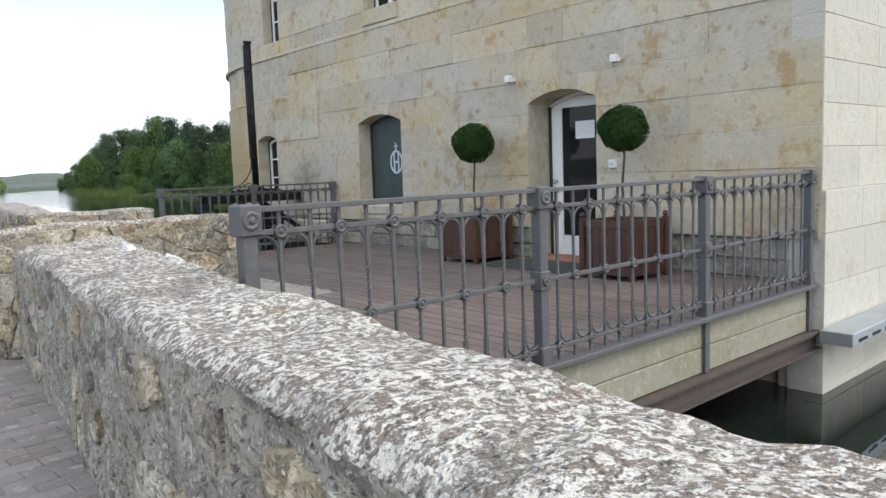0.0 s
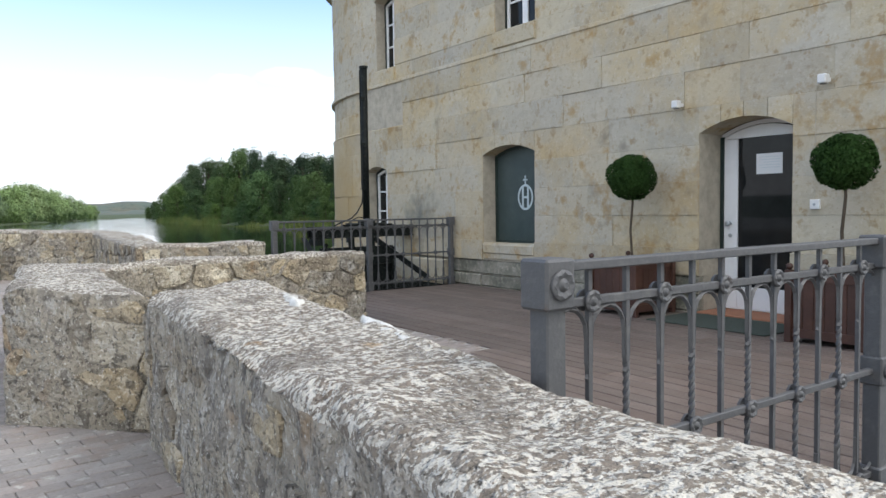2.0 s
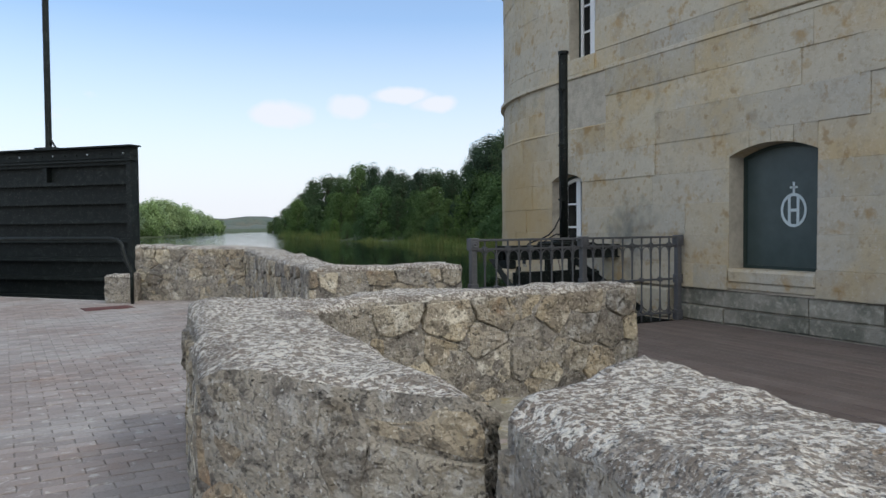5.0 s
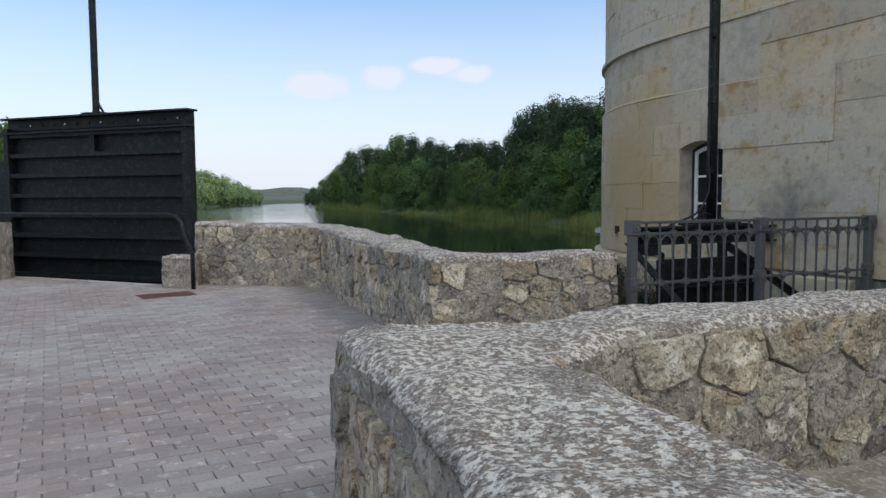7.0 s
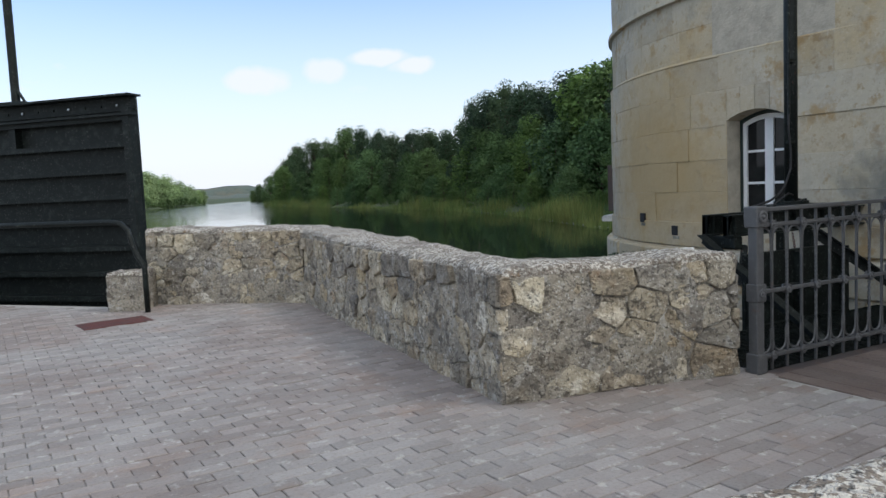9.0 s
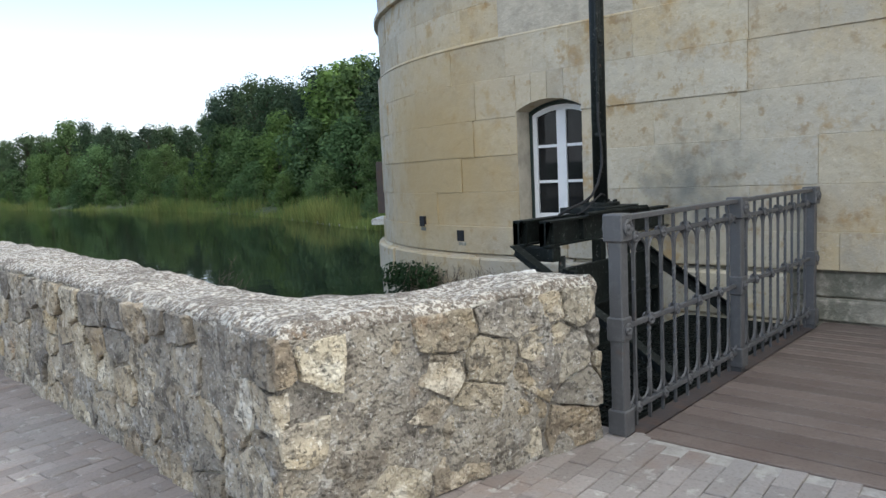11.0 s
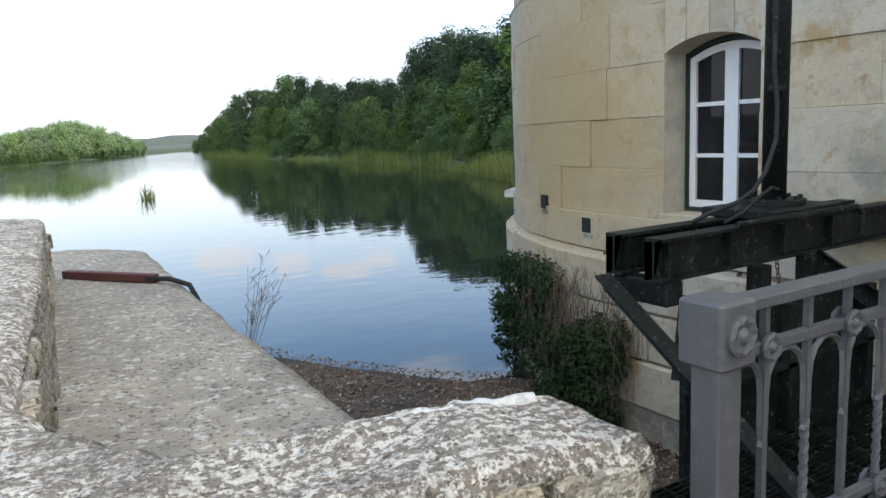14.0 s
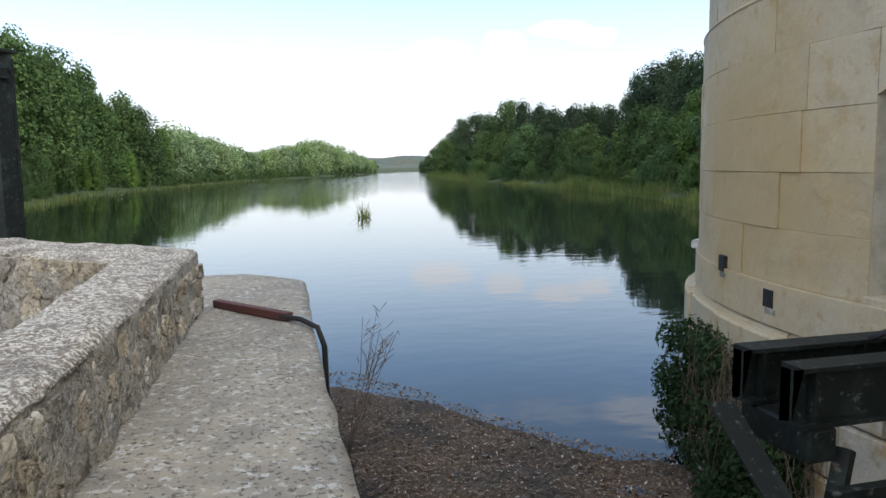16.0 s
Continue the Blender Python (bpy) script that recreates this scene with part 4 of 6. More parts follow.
def build_railing(label, xs, y, drop, bars, yaw=0.0):
    x_start = xs[0]
    rail = thing("railing", label, "railing", pose(x_start, y, 0, 0, 0, yaw))
    top, second, mid, low = 1.10, 0.995, 0.545, 0.10
    for k, x in enumerate(q - x_start for q in xs):
        bm = boxed(x - 0.036, x + 0.036, -0.036, 0.036, -drop, 1.0, bevel=0.005)
        post = part("post", bm, GREYPAINT, rail)
        part("cap", boxed(x - 0.055, x + 0.055, -0.055, 0.055, 0.985, 1.125, bevel=0.008), GREYPAINT, post)
        part("collar", boxed(x - 0.047, x + 0.047, -0.047, 0.047, 0.485, 0.605, bevel=0.006), GREYPAINT, post)
        part("foot", boxed(x - 0.050, x + 0.050, -0.050, 0.050, 0.0, 0.13, bevel=0.006), GREYPAINT, post)
        for z in (1.055, 0.545):
            d = 0.055 if z > 1 else 0.047
            share("rosette", ROSETTE_BIG if z > 1 else ROSETTE, post, pose(x, -d, z))
            share("rosette", ROSETTE_BIG if z > 1 else ROSETTE, post, pose(x, d, z, 0, 0, 180))
    for a, b in zip(xs, xs[1:]):
        a, b = a - x_start, b - x_start
        for z, h, d in ((top, 0.013, 0.03), (second, 0.013, 0.012), (mid, 0.013, 0.013), (low, 0.013, 0.016)):
            part("rail_bar", boxed(a + 0.037, b - 0.037, -d, d, z - h, z + h, bevel=0.003), GREYPAINT, rail)
        g = (b - a) / (bars + 1)
        plain = mesh_of(boxed(-0.0078, 0.0078, -0.0078, 0.0078, 0.0, top - 0.01), "baluster", GREYPAINT)
        bm = boxed(-0.0078, 0.0078, -0.0078, 0.0078, 0.80, top - 0.01)
        box(bm, -0.0078, 0.0078, -0.0078, 0.0078, 0.0, 0.2)
        box(bm, -0.0078, 0.0078, -0.0078, 0.0078, mid - 0.03, mid + 0.03)
        for z0, z1 in ((0.2, mid - 0.03), (mid + 0.03, 0.80)):
            tube(bm, [(0, 0, z0 + (z1 - z0) * k / 34) for k in range(35)], 0.0112, 4, twist=0.36)
        twist = mesh_of(bm, "baluster", GREYPAINT)
        arch, scroll = arch_mesh(g), scroll_mesh(g)
        for i in range(1, bars + 1):
            x = a + g * i
            bar = share("baluster", twist if i % 2 == 0 else plain, rail, pose(x, 0, 0))
            for z, on in ((second, i % 2 == 1), (mid, i % 2 == 0), (low, i % 2 == 1)):
                if on:
                    share("rosette", ROSETTE, bar, pose(0, -0.013, z))
                    share("rosette", ROSETTE, bar, pose(0, 0.013, z, 0, 0, 180))
        for i in range(bars + 1):
            share("arch", arch, rail, pose(a + g * (i + 0.5), 0, second - 0.012))
            share("scroll", scroll, rail, pose(a + g * (i + 0.5), 0, low + 0.012))
    return rail


build_railing("grey iron railing with twisted bars along the deck edge", [1.45, 3.38, 5.33, 7.28], 2.98, 0.45, 11)
build_railing("grey iron railing with twisted bars beside the sluice", [4.19, 5.74, 7.30], 11.44, 0.04, 9, -0.6)


# ---- openings ----
def arch_frame(bm, s0, s1, z0, spring, rise, d0, d1, t, bars_z=(), bars_s=(), tb=0.03):
    """A joinery frame with an arched head; s runs along the facade."""
    def at(s):
        u = 2 * (s - s0) / (s1 - s0) - 1
        return spring + rise * (1 - u * u)
    def quad(sa, sb, za, zb, e=0.0):
        v = []
        for d in (d0 + e, d1 - e):
            v.append([bm.verts.new((FX + d, s, z)) for s, z in ((sa, za[0]), (sb, za[1]), (sb, zb[1]), (sa, zb[0]))])
        a, b = v
        bm.faces.new(a[::-1])
        bm.faces.new(b)
        for k in range(4):
            bm.faces.new((a[k], a[(k + 1) % 4], b[(k + 1) % 4], b[k]))
    n = 10
    for i in range(n):
        sa, sb = s0 + (s1 - s0) * i / n, s0 + (s1 - s0) * (i + 1) / n
        quad(sa, sb, (at(sa) - t, at(sb) - t), (at(sa), at(sb)))
    quad(s0, s0 + t, (z0, z0), (at(s0) - t, at(s0 + t) - t))
    quad(s1 - t, s1, (z0, z0), (at(s1 - t) - t, at(s1) - t))
    quad(s0 + t, s1 - t, (z0, z0), (z0 + t, z0 + t))
    for z in bars_z:
        quad(s0 + t, s1 - t, (z - tb / 2,) * 2, (z + tb / 2,) * 2, 0.006)
    for s, w in bars_s:
        quad(s - w / 2, s + w / 2, (z0 + t,) * 2, (at(s - w / 2) - t, at(s + w / 2) - t))
    bmesh.ops.recalc_face_normals(bm, faces=bm.faces)
    return bm


def casement(name, o, label, back):
    s0, s1, z0, spring, rise = o
    win = thing(name, label, "window", kind="structure")
    part("outer_frame", arch_frame(bmesh.new(), s0 + 0.002, s1 - 0.002, z0, spring - 0.002, rise, back, back + 0.09, 0.035), GREENFRAME, win, "dark green outer frame")
    mid, zb = (s0 + s1) / 2, z0 + 0.06
    h = spring - z0
    part("window_frame", arch_frame(bmesh.new(), s0 + 0.037, s1 - 0.037, z0 + 0.035, spring - 0.037, rise * 0.9, back + 0.012, back + 0.07, 0.055,
                                    bars_z=(z0 + h * 0.36, z0 + h * 0.68), bars_s=((mid, 0.115),)), WHITEPAINT, win, "white painted casement")
    for a, b in ((s0 + 0.07, mid - 0.04), (mid + 0.04, s1 - 0.07)):
        for za, zt in ((z0 + 0.07, z0 + h * 0.36), (z0 + h * 0.36, z0 + h * 0.68), (z0 + h * 0.68, spring + rise * 0.6)):
            part("pane", boxed(FX + back + 0.035, FX + back + 0.041, a, b, za + 0.004, zt - 0.004), GLASS, win)
    return win


casement("window_1", OPENINGS[0], "white arched casement window with six panes", 0.24)
casement("window_2", OPENINGS[3], "white arched upper casement window", 0.24)
casement("window_3", OPENINGS[4], "white arched upper casement window", 0.24)
casement("window_4", OPENINGS[5], "white arched upper casement window", 0.24)


def build_panel():
    s0, s1, z0, spring, rise = OPENINGS[1]
    win = thing("window_5", "dark green blind panel with a pale emblem in an arched opening", "window", kind="structure")
    bm = arch_frame(bmesh.new(), s0 + 0.002, s1 - 0.002, z0 - 0.01, spring - 0.002, rise, 0.26, 0.30, 0.05)
    part("window_frame", bm, GREENFRAME, win)
    bm = bmesh.new()
    rows = []
    for i in range(13):
        u = i / 12
        s = s0 + 0.04 + (s1 - s0 - 0.08) * u
        rows.append([bm.verts.new((FX + d, s, z)) for d, z in ((0.275, z0), (0.275, spring - 0.045 + rise * (1 - (2 * u - 1) ** 2)), (0.29, spring - 0.045 + rise * (1 - (2 * u - 1) ** 2)), (0.29, z0))])
    for a, b in zip(rows, rows[1:]):
        for q in range(4):
            bm.faces.new((a[q], b[q], b[(q + 1) % 4], a[(q + 1) % 4]))
    part("panel", bm, GREENPANEL, win)
    part("window_sill", boxed(FX - 0.035, FX + 0.262, s0 + 0.004, s1 - 0.004, z0 - 0.17, z0 - 0.012, bevel=0.02), ASHLAR, win, "pale stone sill")
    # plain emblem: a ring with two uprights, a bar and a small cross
    cy, cz = s0 + 0.50, 1.42
    em = bmesh.new()
    x0, x1 = FX + 0.268, FX + 0.274
    n = 32
    for i in range(n):
        a, b = 2 * math.pi * i / n, 2 * math.pi * (i + 1) / n
        v = [em.verts.new((x1 if k else x0, cy + r * 0.86 * math.cos(t), cz + r * math.sin(t))) for k in (0, 1) for r, t in ((0.165, a), (0.165, b), (0.2, b), (0.2, a))]
        for q in ((0, 1, 2, 3), (4, 7, 6, 5), (0, 4, 5, 1), (2, 6, 7, 3)):
            em.faces.new([v[k] for k in q])
    for a in (-0.075, 0.04):
        box(em, x0, x1, cy + a, cy + a + 0.035, cz - 0.155, cz + 0.155)
    box(em, x0, x1, cy - 0.04, cy + 0.04, cz - 0.018, cz + 0.018)
    box(em, x0, x1, cy - 0.014, cy + 0.014, cz + 0.2, cz + 0.33)
    box(em, x0, x1, cy - 0.05, cy + 0.05, cz + 0.255, cz + 0.28)
    part("emblem", em, PALE, win, "pale ring emblem with a cross on top")


build_panel()


def build_door():
    s0, s1, z0, spring, rise = OPENINGS[2]
    door = thing("door_1", "white framed glass door in an arched stone opening", "door", kind="structure")
    part("door_frame", arch_frame(bmesh.new(), s0 + 0.002, s1 - 0.002, 0.03, spring - 0.002, rise, 0.44, 0.50, 0.045), WHITEPAINT, door)
    # the dark gap beside the leaf, its shade drawn as a coloured strip
    part("edge_strip", boxed(FX + 0.41, FX + 0.439, s1 - 0.048, s1 - 0.004, 0.035, spring - 0.03), GREENFRAME, door, "dark green strip standing for the shaded gap beside the door")
    top = 2.02
    bm = boxed(FX + 0.42, FX + 0.465, s1 - 0.225, s1 - 0.05, 0.035, top, bevel=0.004)
    box(bm, FX + 0.42, FX + 0.465, s0 + 0.05, s0 + 0.13, 0.035, top)
    part("door_leaf", bm, WHITEPAINT, door, "white door leaf")
    bm = bmesh.new()
    rows = []
    for i in range(13):
        u = i / 12
        zt = spring - 0.045 + rise * 0.9 * (1 - (2 * u - 1) ** 2)
        rows.append([bm.verts.new((FX + d, s0 + 0.05 + (s1 - s0 - 0.10) * u, z)) for d, z in ((0.425, top + 0.004), (0.425, zt), (0.46, zt), (0.46, top + 0.004))])
    for a, b in zip(rows, rows[1:]):
        for q in range(4):
            bm.faces.new((a[q], b[q], b[(q + 1) % 4], a[(q + 1) % 4]))
    part("head_panel", bm, WHITEPAINT, door, "white arched panel over the door")
    part("kick_rail", boxed(FX + 0.423, FX + 0.462, s0 + 0.132, s1 - 0.227, 0.036, 0.30, bevel=0.004), WHITEPAINT, door)
    part("pane", boxed(FX + 0.44, FX + 0.448, s0 + 0.125, s1 - 0.22, 0.30, top), GLASS, door)
    hs = s1 - 0.14
    part("handle", tubed([(FX + 0.423, hs, 1.04), (FX + 0.385, hs, 1.04), (FX + 0.378, hs, 1.04), (FX + 0.35, hs, 1.04), (FX + 0.34, hs, 1.04)], [0.014, 0.014, 0.03, 0.034, 0.02], 14), GALV, door, "round steel door knob")
    part("lock", tubed([(FX + 0.423, hs, 0.90), (FX + 0.40, hs, 0.90)], 0.022, 12), GALV, door)
    part("threshold", boxed(FX - 0.05, FX + 0.50, s0 + 0.01, s1 - 0.01, 0.0, 0.03, bevel=0.006), TERRACOTTA, door, "terracotta threshold")
    note = thing("notice_sheet", "white paper notice taped inside the door glass", "notice")
    part("sheet", boxed(FX + 0.433, FX + 0.4365, 5.92, 6.23, 1.60, 1.83), PLASTIC, note)
    for k in range(5):
        part("print_line", boxed(FX + 0.4305, FX + 0.4325, 5.95, 6.20 - 0.03 * (k % 3), 1.79 - 0.03 * k, 1.794 - 0.03 * k), PALE, note)


build_door()
mat_ob = part("doormat", boxed(6.55, 7.33, 5.35, 6.75, 0.001, 0.014, bevel=0.004), MAT)
tagged(mat_ob, "dark green doormat on the deck boards", "doormat")


def wall_lamp(y, z):
    lamp = thing("wall_lamp", "small white box lamp fixed to the stone wall", "wall lamp", pose(FX, y, z), "lamps on the facade")
    part("bracket", boxed(-0.10, 0.0, -0.012, 0.012, -0.02, 0.02, bevel=0.003), PLASTIC, lamp)
    part("housing", boxed(-0.17, -0.08, -0.042, 0.042, -0.045, 0.045, bevel=0.010), PLASTIC, lamp)
    part("lens", tubed([(-0.125, 0, -0.044), (-0.125, 0, -0.052)], 0.032, 14), GLASS, lamp)
    return lamp


wall_lamp(6.90, 2.43)
wall_lamp(5.20, 2.47)
bell = thing("doorbell_box", "small white plastic bell box on the wall", "doorbell")
part("case", boxed(FX - 0.035, FX + 0.004, 5.27, 5.37, 1.20, 1.30, bevel=0.006), PLASTIC, bell)
part("button", tubed([(FX - 0.034, 5.32, 1.25), (FX - 0.042, 5.32, 1.25)], 0.014, 10), GALV, bell)
part("cable", tubed([(FX - 0.008, 5.33, 1.30), (FX - 0.008, 5.33, 2.42), (FX - 0.006, 5.22, 2.45)], 0.0025, 6), MORTAR, bell)


# ---- planters with clipped balls ----
def leaf_cloud(centre, radii, count, size, rng, shell=0.75, loose=0.6, simple=False):
    """Vertices and faces of many small bent leaves in an uneven ellipsoid."""
    V, F = [], []
    for _ in range(count):
        d = Vector((rng.gauss(0, 1), rng.gauss(0, 1), rng.gauss(0, 1))).normalized()
        r = shell + (1 - shell) * rng.random() ** 0.5
        if rng.random() < 0.25:
            r *= rng.uniform(0.6, 1.0)
        p = Vector((d.x * radii[0] * r, d.y * radii[1] * r, d.z * radii[2] * r))
        p *= 1 + 0.14 * noise.noise(p * (2.2 / max(radii)) + Vector(centre))
        p += Vector(centre)
        n = (d + Vector((rng.gauss(0, loose), rng.gauss(0, loose), rng.gauss(0, loose) + 0.3))).normalized()
        t = n.orthogonal().normalized()
        t = Matrix.Rotation(rng.uniform(0, 6.3), 3, n) @ t
        b = n.cross(t)
        s = size * rng.uniform(0.6, 1.3)
        k = len(V)
        if simple:
            V += [(p - t * s)[:], (p + t * s * 0.4 + b * s * 0.6)[:], (p + t * s * 0.5 - b * s * 0.6)[:]]
            F.append((k, k + 1, k + 2))
            continue
        V += [(p - t * s)[:], (p + b * s * 0.45 + n * s * 0.12)[:], (p + t * s)[:], (p - b * s * 0.45 + n * s * 0.12)[:]]
        F += [(k, k + 1, k + 2), (k, k + 2, k + 3)]
    return V, F


def cloud_object(name, clouds, mat, parent, label=""):
    V, F = [], []
    for v, f in clouds:
        k = len(V)
        V += v
        F += [tuple(i + k for i in q) for q in f]
    me = bpy.data.meshes.new(name)
    me.from_pydata(V, [], F)
    me.materials.append(mat)
    ob = new(name, me)
    ob.parent = parent
    return tagged(ob, label)


def build_planter(x, y, w, h, ball_r, ball_z, seed, group="planters on the deck"):
    pl = thing("planter_box", "square reddish-brown wooden planter box with corner posts", "planter", pose(x, y, 0.002), group)
    a = w / 2
    for sx_, sy_ in ((-1, -1), (1, -1), (-1, 1), (1, 1)):
        post = part("corner_post", boxed(sx_ * a - 0.03, sx_ * a + 0.03, sy_ * a - 0.03, sy_ * a + 0.03, 0.0, h + 0.02, bevel=0.004), TEAK, pl)
        bm = bmesh.new()
        bmesh.ops.create_uvsphere(bm, u_segments=10, v_segments=6, radius=0.032, matrix=Matrix.Translation((sx_ * a, sy_ * a, h + 0.05)))
        part("finial", bm, TEAK, post, smooth=True)
    for side in range(4):
        m = Matrix.Rotation(radians(90 * side), 4, "Z")
        part("top_rail", boxed(-a + 0.032, a - 0.032, -a - 0.012, -a + 0.02, h - 0.08, h, 0.003, m), TEAK, pl)
        panel = part("bottom_rail", boxed(-a + 0.032, a - 0.032, -a - 0.012, -a + 0.02, 0.05, 0.13, 0.003, m), TEAK, pl)
        n = 6
        for k in range(n):
            u0 = -a + 0.033 + (w - 0.066) * k / n
            part("slat", boxed(u0 + 0.002, u0 + (w - 0.066) / n - 0.002, -a - 0.002, -a + 0.015, 0.128, h - 0.079, bevel=0.003, m=m), TEAK, panel)
    part("soil", boxed(-a + 0.02, a - 0.02, -a + 0.02, a - 0.02, 0.1, h - 0.06), EARTH, pl)
    rng = random.Random(seed)
    tree = thing("topiary_ball", "clipped box ball on a thin bare stem in a planter", "topiary", pose(x, y, h - 0.06), "topiary balls")
    z = ball_z - h + 0.06
    part("stem", tubed([(0.02, 0, 0), (0.0, 0.015, z * 0.4), (0.01, -0.01, z * 0.7), (0, 0, z)], [0.017, 0.015, 0.014, 0.012], 8), BARK, tree)
    bm = bmesh.new()
    bmesh.ops.create_icosphere(bm, subdivisions=3, radius=ball_r * 0.79, matrix=Matrix.Translation((0, 0, z)))
    for v in bm.verts:
        v.co += v.normal * 0.03 * nz(v.co.x, v.co.y, v.co.z, 6)
    part("inner_foliage", bm, LEAF_BOX, tree, smooth=True)
    cloud_object("foliage", [leaf_cloud((0, 0, z), (ball_r * 1.02, ball_r * 1.02, ball_r * 0.95), 9000, 0.017, rng, 0.84)], LEAF_BOX, tree)


build_planter(6.93, 7.27, 0.66, 0.62, 0.278, 1.60, 3)
build_planter(6.80, 4.76, 0.64, 0.64, 0.26, 1.63, 4)

# ---- sluice beside the mill ----
mech = thing("sluice_hoist", "black steel hoist beams and column over the sluice", "sluice hoist")
for y, x0 in ((12.72, 5.43), (12.97, 5.44)):
    bm = i_beam(x0, FX + 0.02, y, 0.785, 0.98, 0.10, 0.012, 0.015)
    beam = part("beam", bm, BLACKPAINT, mech)
    for k in range(4):
        part("stiffener", boxed(x0 + 0.05 + 0.42 * k, x0 + 0.062 + 0.42 * k, y - 0.045, y - 0.007, 0.80, 0.965), BLACKPAINT, beam)
part("base_plate", boxed(6.22, 6.80, 12.66, 13.1, 0.982, 1.03, bevel=0.006), BLACKPAINT, mech)
col = part("column", tubed([(6.53, 12.88, 1.03), (6.53, 12.88, 3.74)], 0.062, 20), BLACKPAINT, mech, smooth=True)
part("flange", tubed([(6.53, 12.88, 1.031), (6.53, 12.88, 1.06)], 0.16, 20), BLACKPAINT, col)
for k in range(8):
    a = 2 * math.pi * k / 8
    part("bolt", tubed([(6.53 + 0.13 * math.cos(a), 12.88 + 0.13 * math.sin(a), 1.06), (6.53 + 0.13 * math.cos(a), 12.88 + 0.13 * math.sin(a), 1.08)], 0.014, 6), BLACKPAINT, col)
part("top_cap", tubed([(6.53, 12.88, 3.74), (6.53, 12.88, 3.78)], 0.078, 20), BLACKPAINT, col)
cond = part("conduit", tubed([(6.42, 12.82, 1.9), (6.42, 12.82, 3.70)], 0.014, 10), BLACKPAINT, mech)
part("hose", tubed([(6.42, 12.82, 1.95), (6.415, 12.82, 1.75), (6.42, 12.80, 1.55), (6.39, 12.78, 1.38), (6.28, 12.76, 1.22), (6.18, 12.76, 1.13), (6.08, 12.78, 1.08), (5.98, 12.84, 1.04), (5.9, 12.9, 0.99)], 0.0115, 8), HOSE_AND_HOLE, mech, smooth=True)
part("hose", tubed([(6.42, 12.78, 1.12), (6.3, 12.74, 1.14), (6.2, 12.74, 1.10), (6.1, 12.76, 1.03), (6.02, 12.8, 0.985)], 0.009, 8), HOSE_AND_HOLE, mech, smooth=True)
for z in (1.62, 2.4, 3.2):
    part("clip", boxed(6.41, 6.50, 12.81, 12.85, z, z + 0.03), BLACKPAINT, cond)
part("handle_pipe", tubed([(5.9, 12.64, 1.0), (6.9, 12.64, 1.0), (6.96, 12.64, 0.96), (6.96, 12.64, 0.85)], 0.016, 8), BLACKPAINT, mech)


def angle_bar(a, b, w=0.09, t=0.010):
    a, b = Vector(a), Vector(b)
    m = look(a, b)
    n = (b - a).length
    bm = boxed(-w / 2, w / 2, -t / 2, t / 2, -n, 0)
    box(bm, -w / 2, -w / 2 + t, -w, -t / 2, -n, 0)
    bmesh.ops.transform(bm, matrix=m, verts=bm.verts)
    return bm


part("strut", angle_bar((5.34, 12.94, 0.80), (5.18, 11.56, 0.02)), BLACKPAINT, mech)
part("gusset", boxed(5.46, 5.57, 12.67, 13.0, 0.67, 0.783, bevel=0.01), BLACKPAINT, mech)
part("brace", angle_bar((5.62, 12.70, 0.70), (5.47, 12.62, 0.35), 0.05), BLACKPAINT, mech)
part("strut", angle_bar((6.55, 12.62, 0.80), (7.36, 11.98, 0.02)), BLACKPAINT, mech)
for x in (6.1, 6.5):
    part("lift_rod", boxed(x - 0.04, x + 0.04, 12.62, 12.70, 0.4, 0.784), BLACKPAINT, mech)
gate_panel = thing("sluice_gate", "black steel sluice gate below the hoist beams", "sluice gate")
part("plate", boxed(5.46, 6.88, 12.56, 12.60, -1.6, 0.63, bevel=0.004), BLACKPAINT, gate_panel)
for z in (-0.7, -0.04, 0.3):
    part("rib", boxed(5.46, 6.88, 12.50, 12.559, z, z + 0.02), BLACKPAINT, gate_panel)
for x in (5.5, 6.15, 6.84):
    part("stile", boxed(x - 0.03, x + 0.03, 12.50, 12.558, -1.6, 0.61), BLACKPAINT, gate_panel)
for k, x in enumerate((6.30, 6.62)):
    ch = thing("chain", "short rusty chain hanging under the hoist beam", "chain", group="hoist chains")
    for j in range(9):
        bm = bmesh.new()
        c = Vector((x + 0.01 * j * (1 if k else -1) * -0.6, 12.70, 0.77 - 0.026 * j))
        ring = [c + Matrix.Rotation(radians(90 * (j % 2)), 3, "Z") @ Vector((0.009 * math.cos(a), 0, 0.018 * math.sin(a))) for a in [2 * math.pi * q / 8 for q in range(9)]]
        part("link", tube(bm, ring, 0.003, 5, caps=False), RUST, ch)
grate = thing("floor_grating", "black steel walkway grating beside the sluice", "grating")
long_bar = mesh_of(boxed(0, 3.04, -0.002, 0.002, -0.055, -0.022), "cross_bar", BLACKPAINT)
flat_bar = mesh_of(boxed(-0.003, 0.003, 0, 0.96, -0.06, -0.02), "bearing_bar", BLACKPAINT)
for k in range(34):
    share("bearing_bar", flat_bar, grate, pose(4.32 + 0.09 * k, 11.52, 0))
for k in range(33):
    share("cross_bar", long_bar, grate, pose(4.32, 11.52 + 0.03 * k, 0))
bm = boxed(4.18, 7.38, 11.38, 11.50, -0.20, -0.03)
tagged(part("trim_deck_end", bm, DARKSTEEL), "dark steel edge under the railing", "trim", kind="structure")
bm = box(boxed(4.18, 4.3, 11.9, 12.48, -3.0, -0.07), 4.18, 7.38, 12.485, 12.535, -0.14, -0.065)
tagged(part("trim_grating_frame", bm, DARKSTEEL), "dark steel frame carrying the grating", "trim", kind="structure")
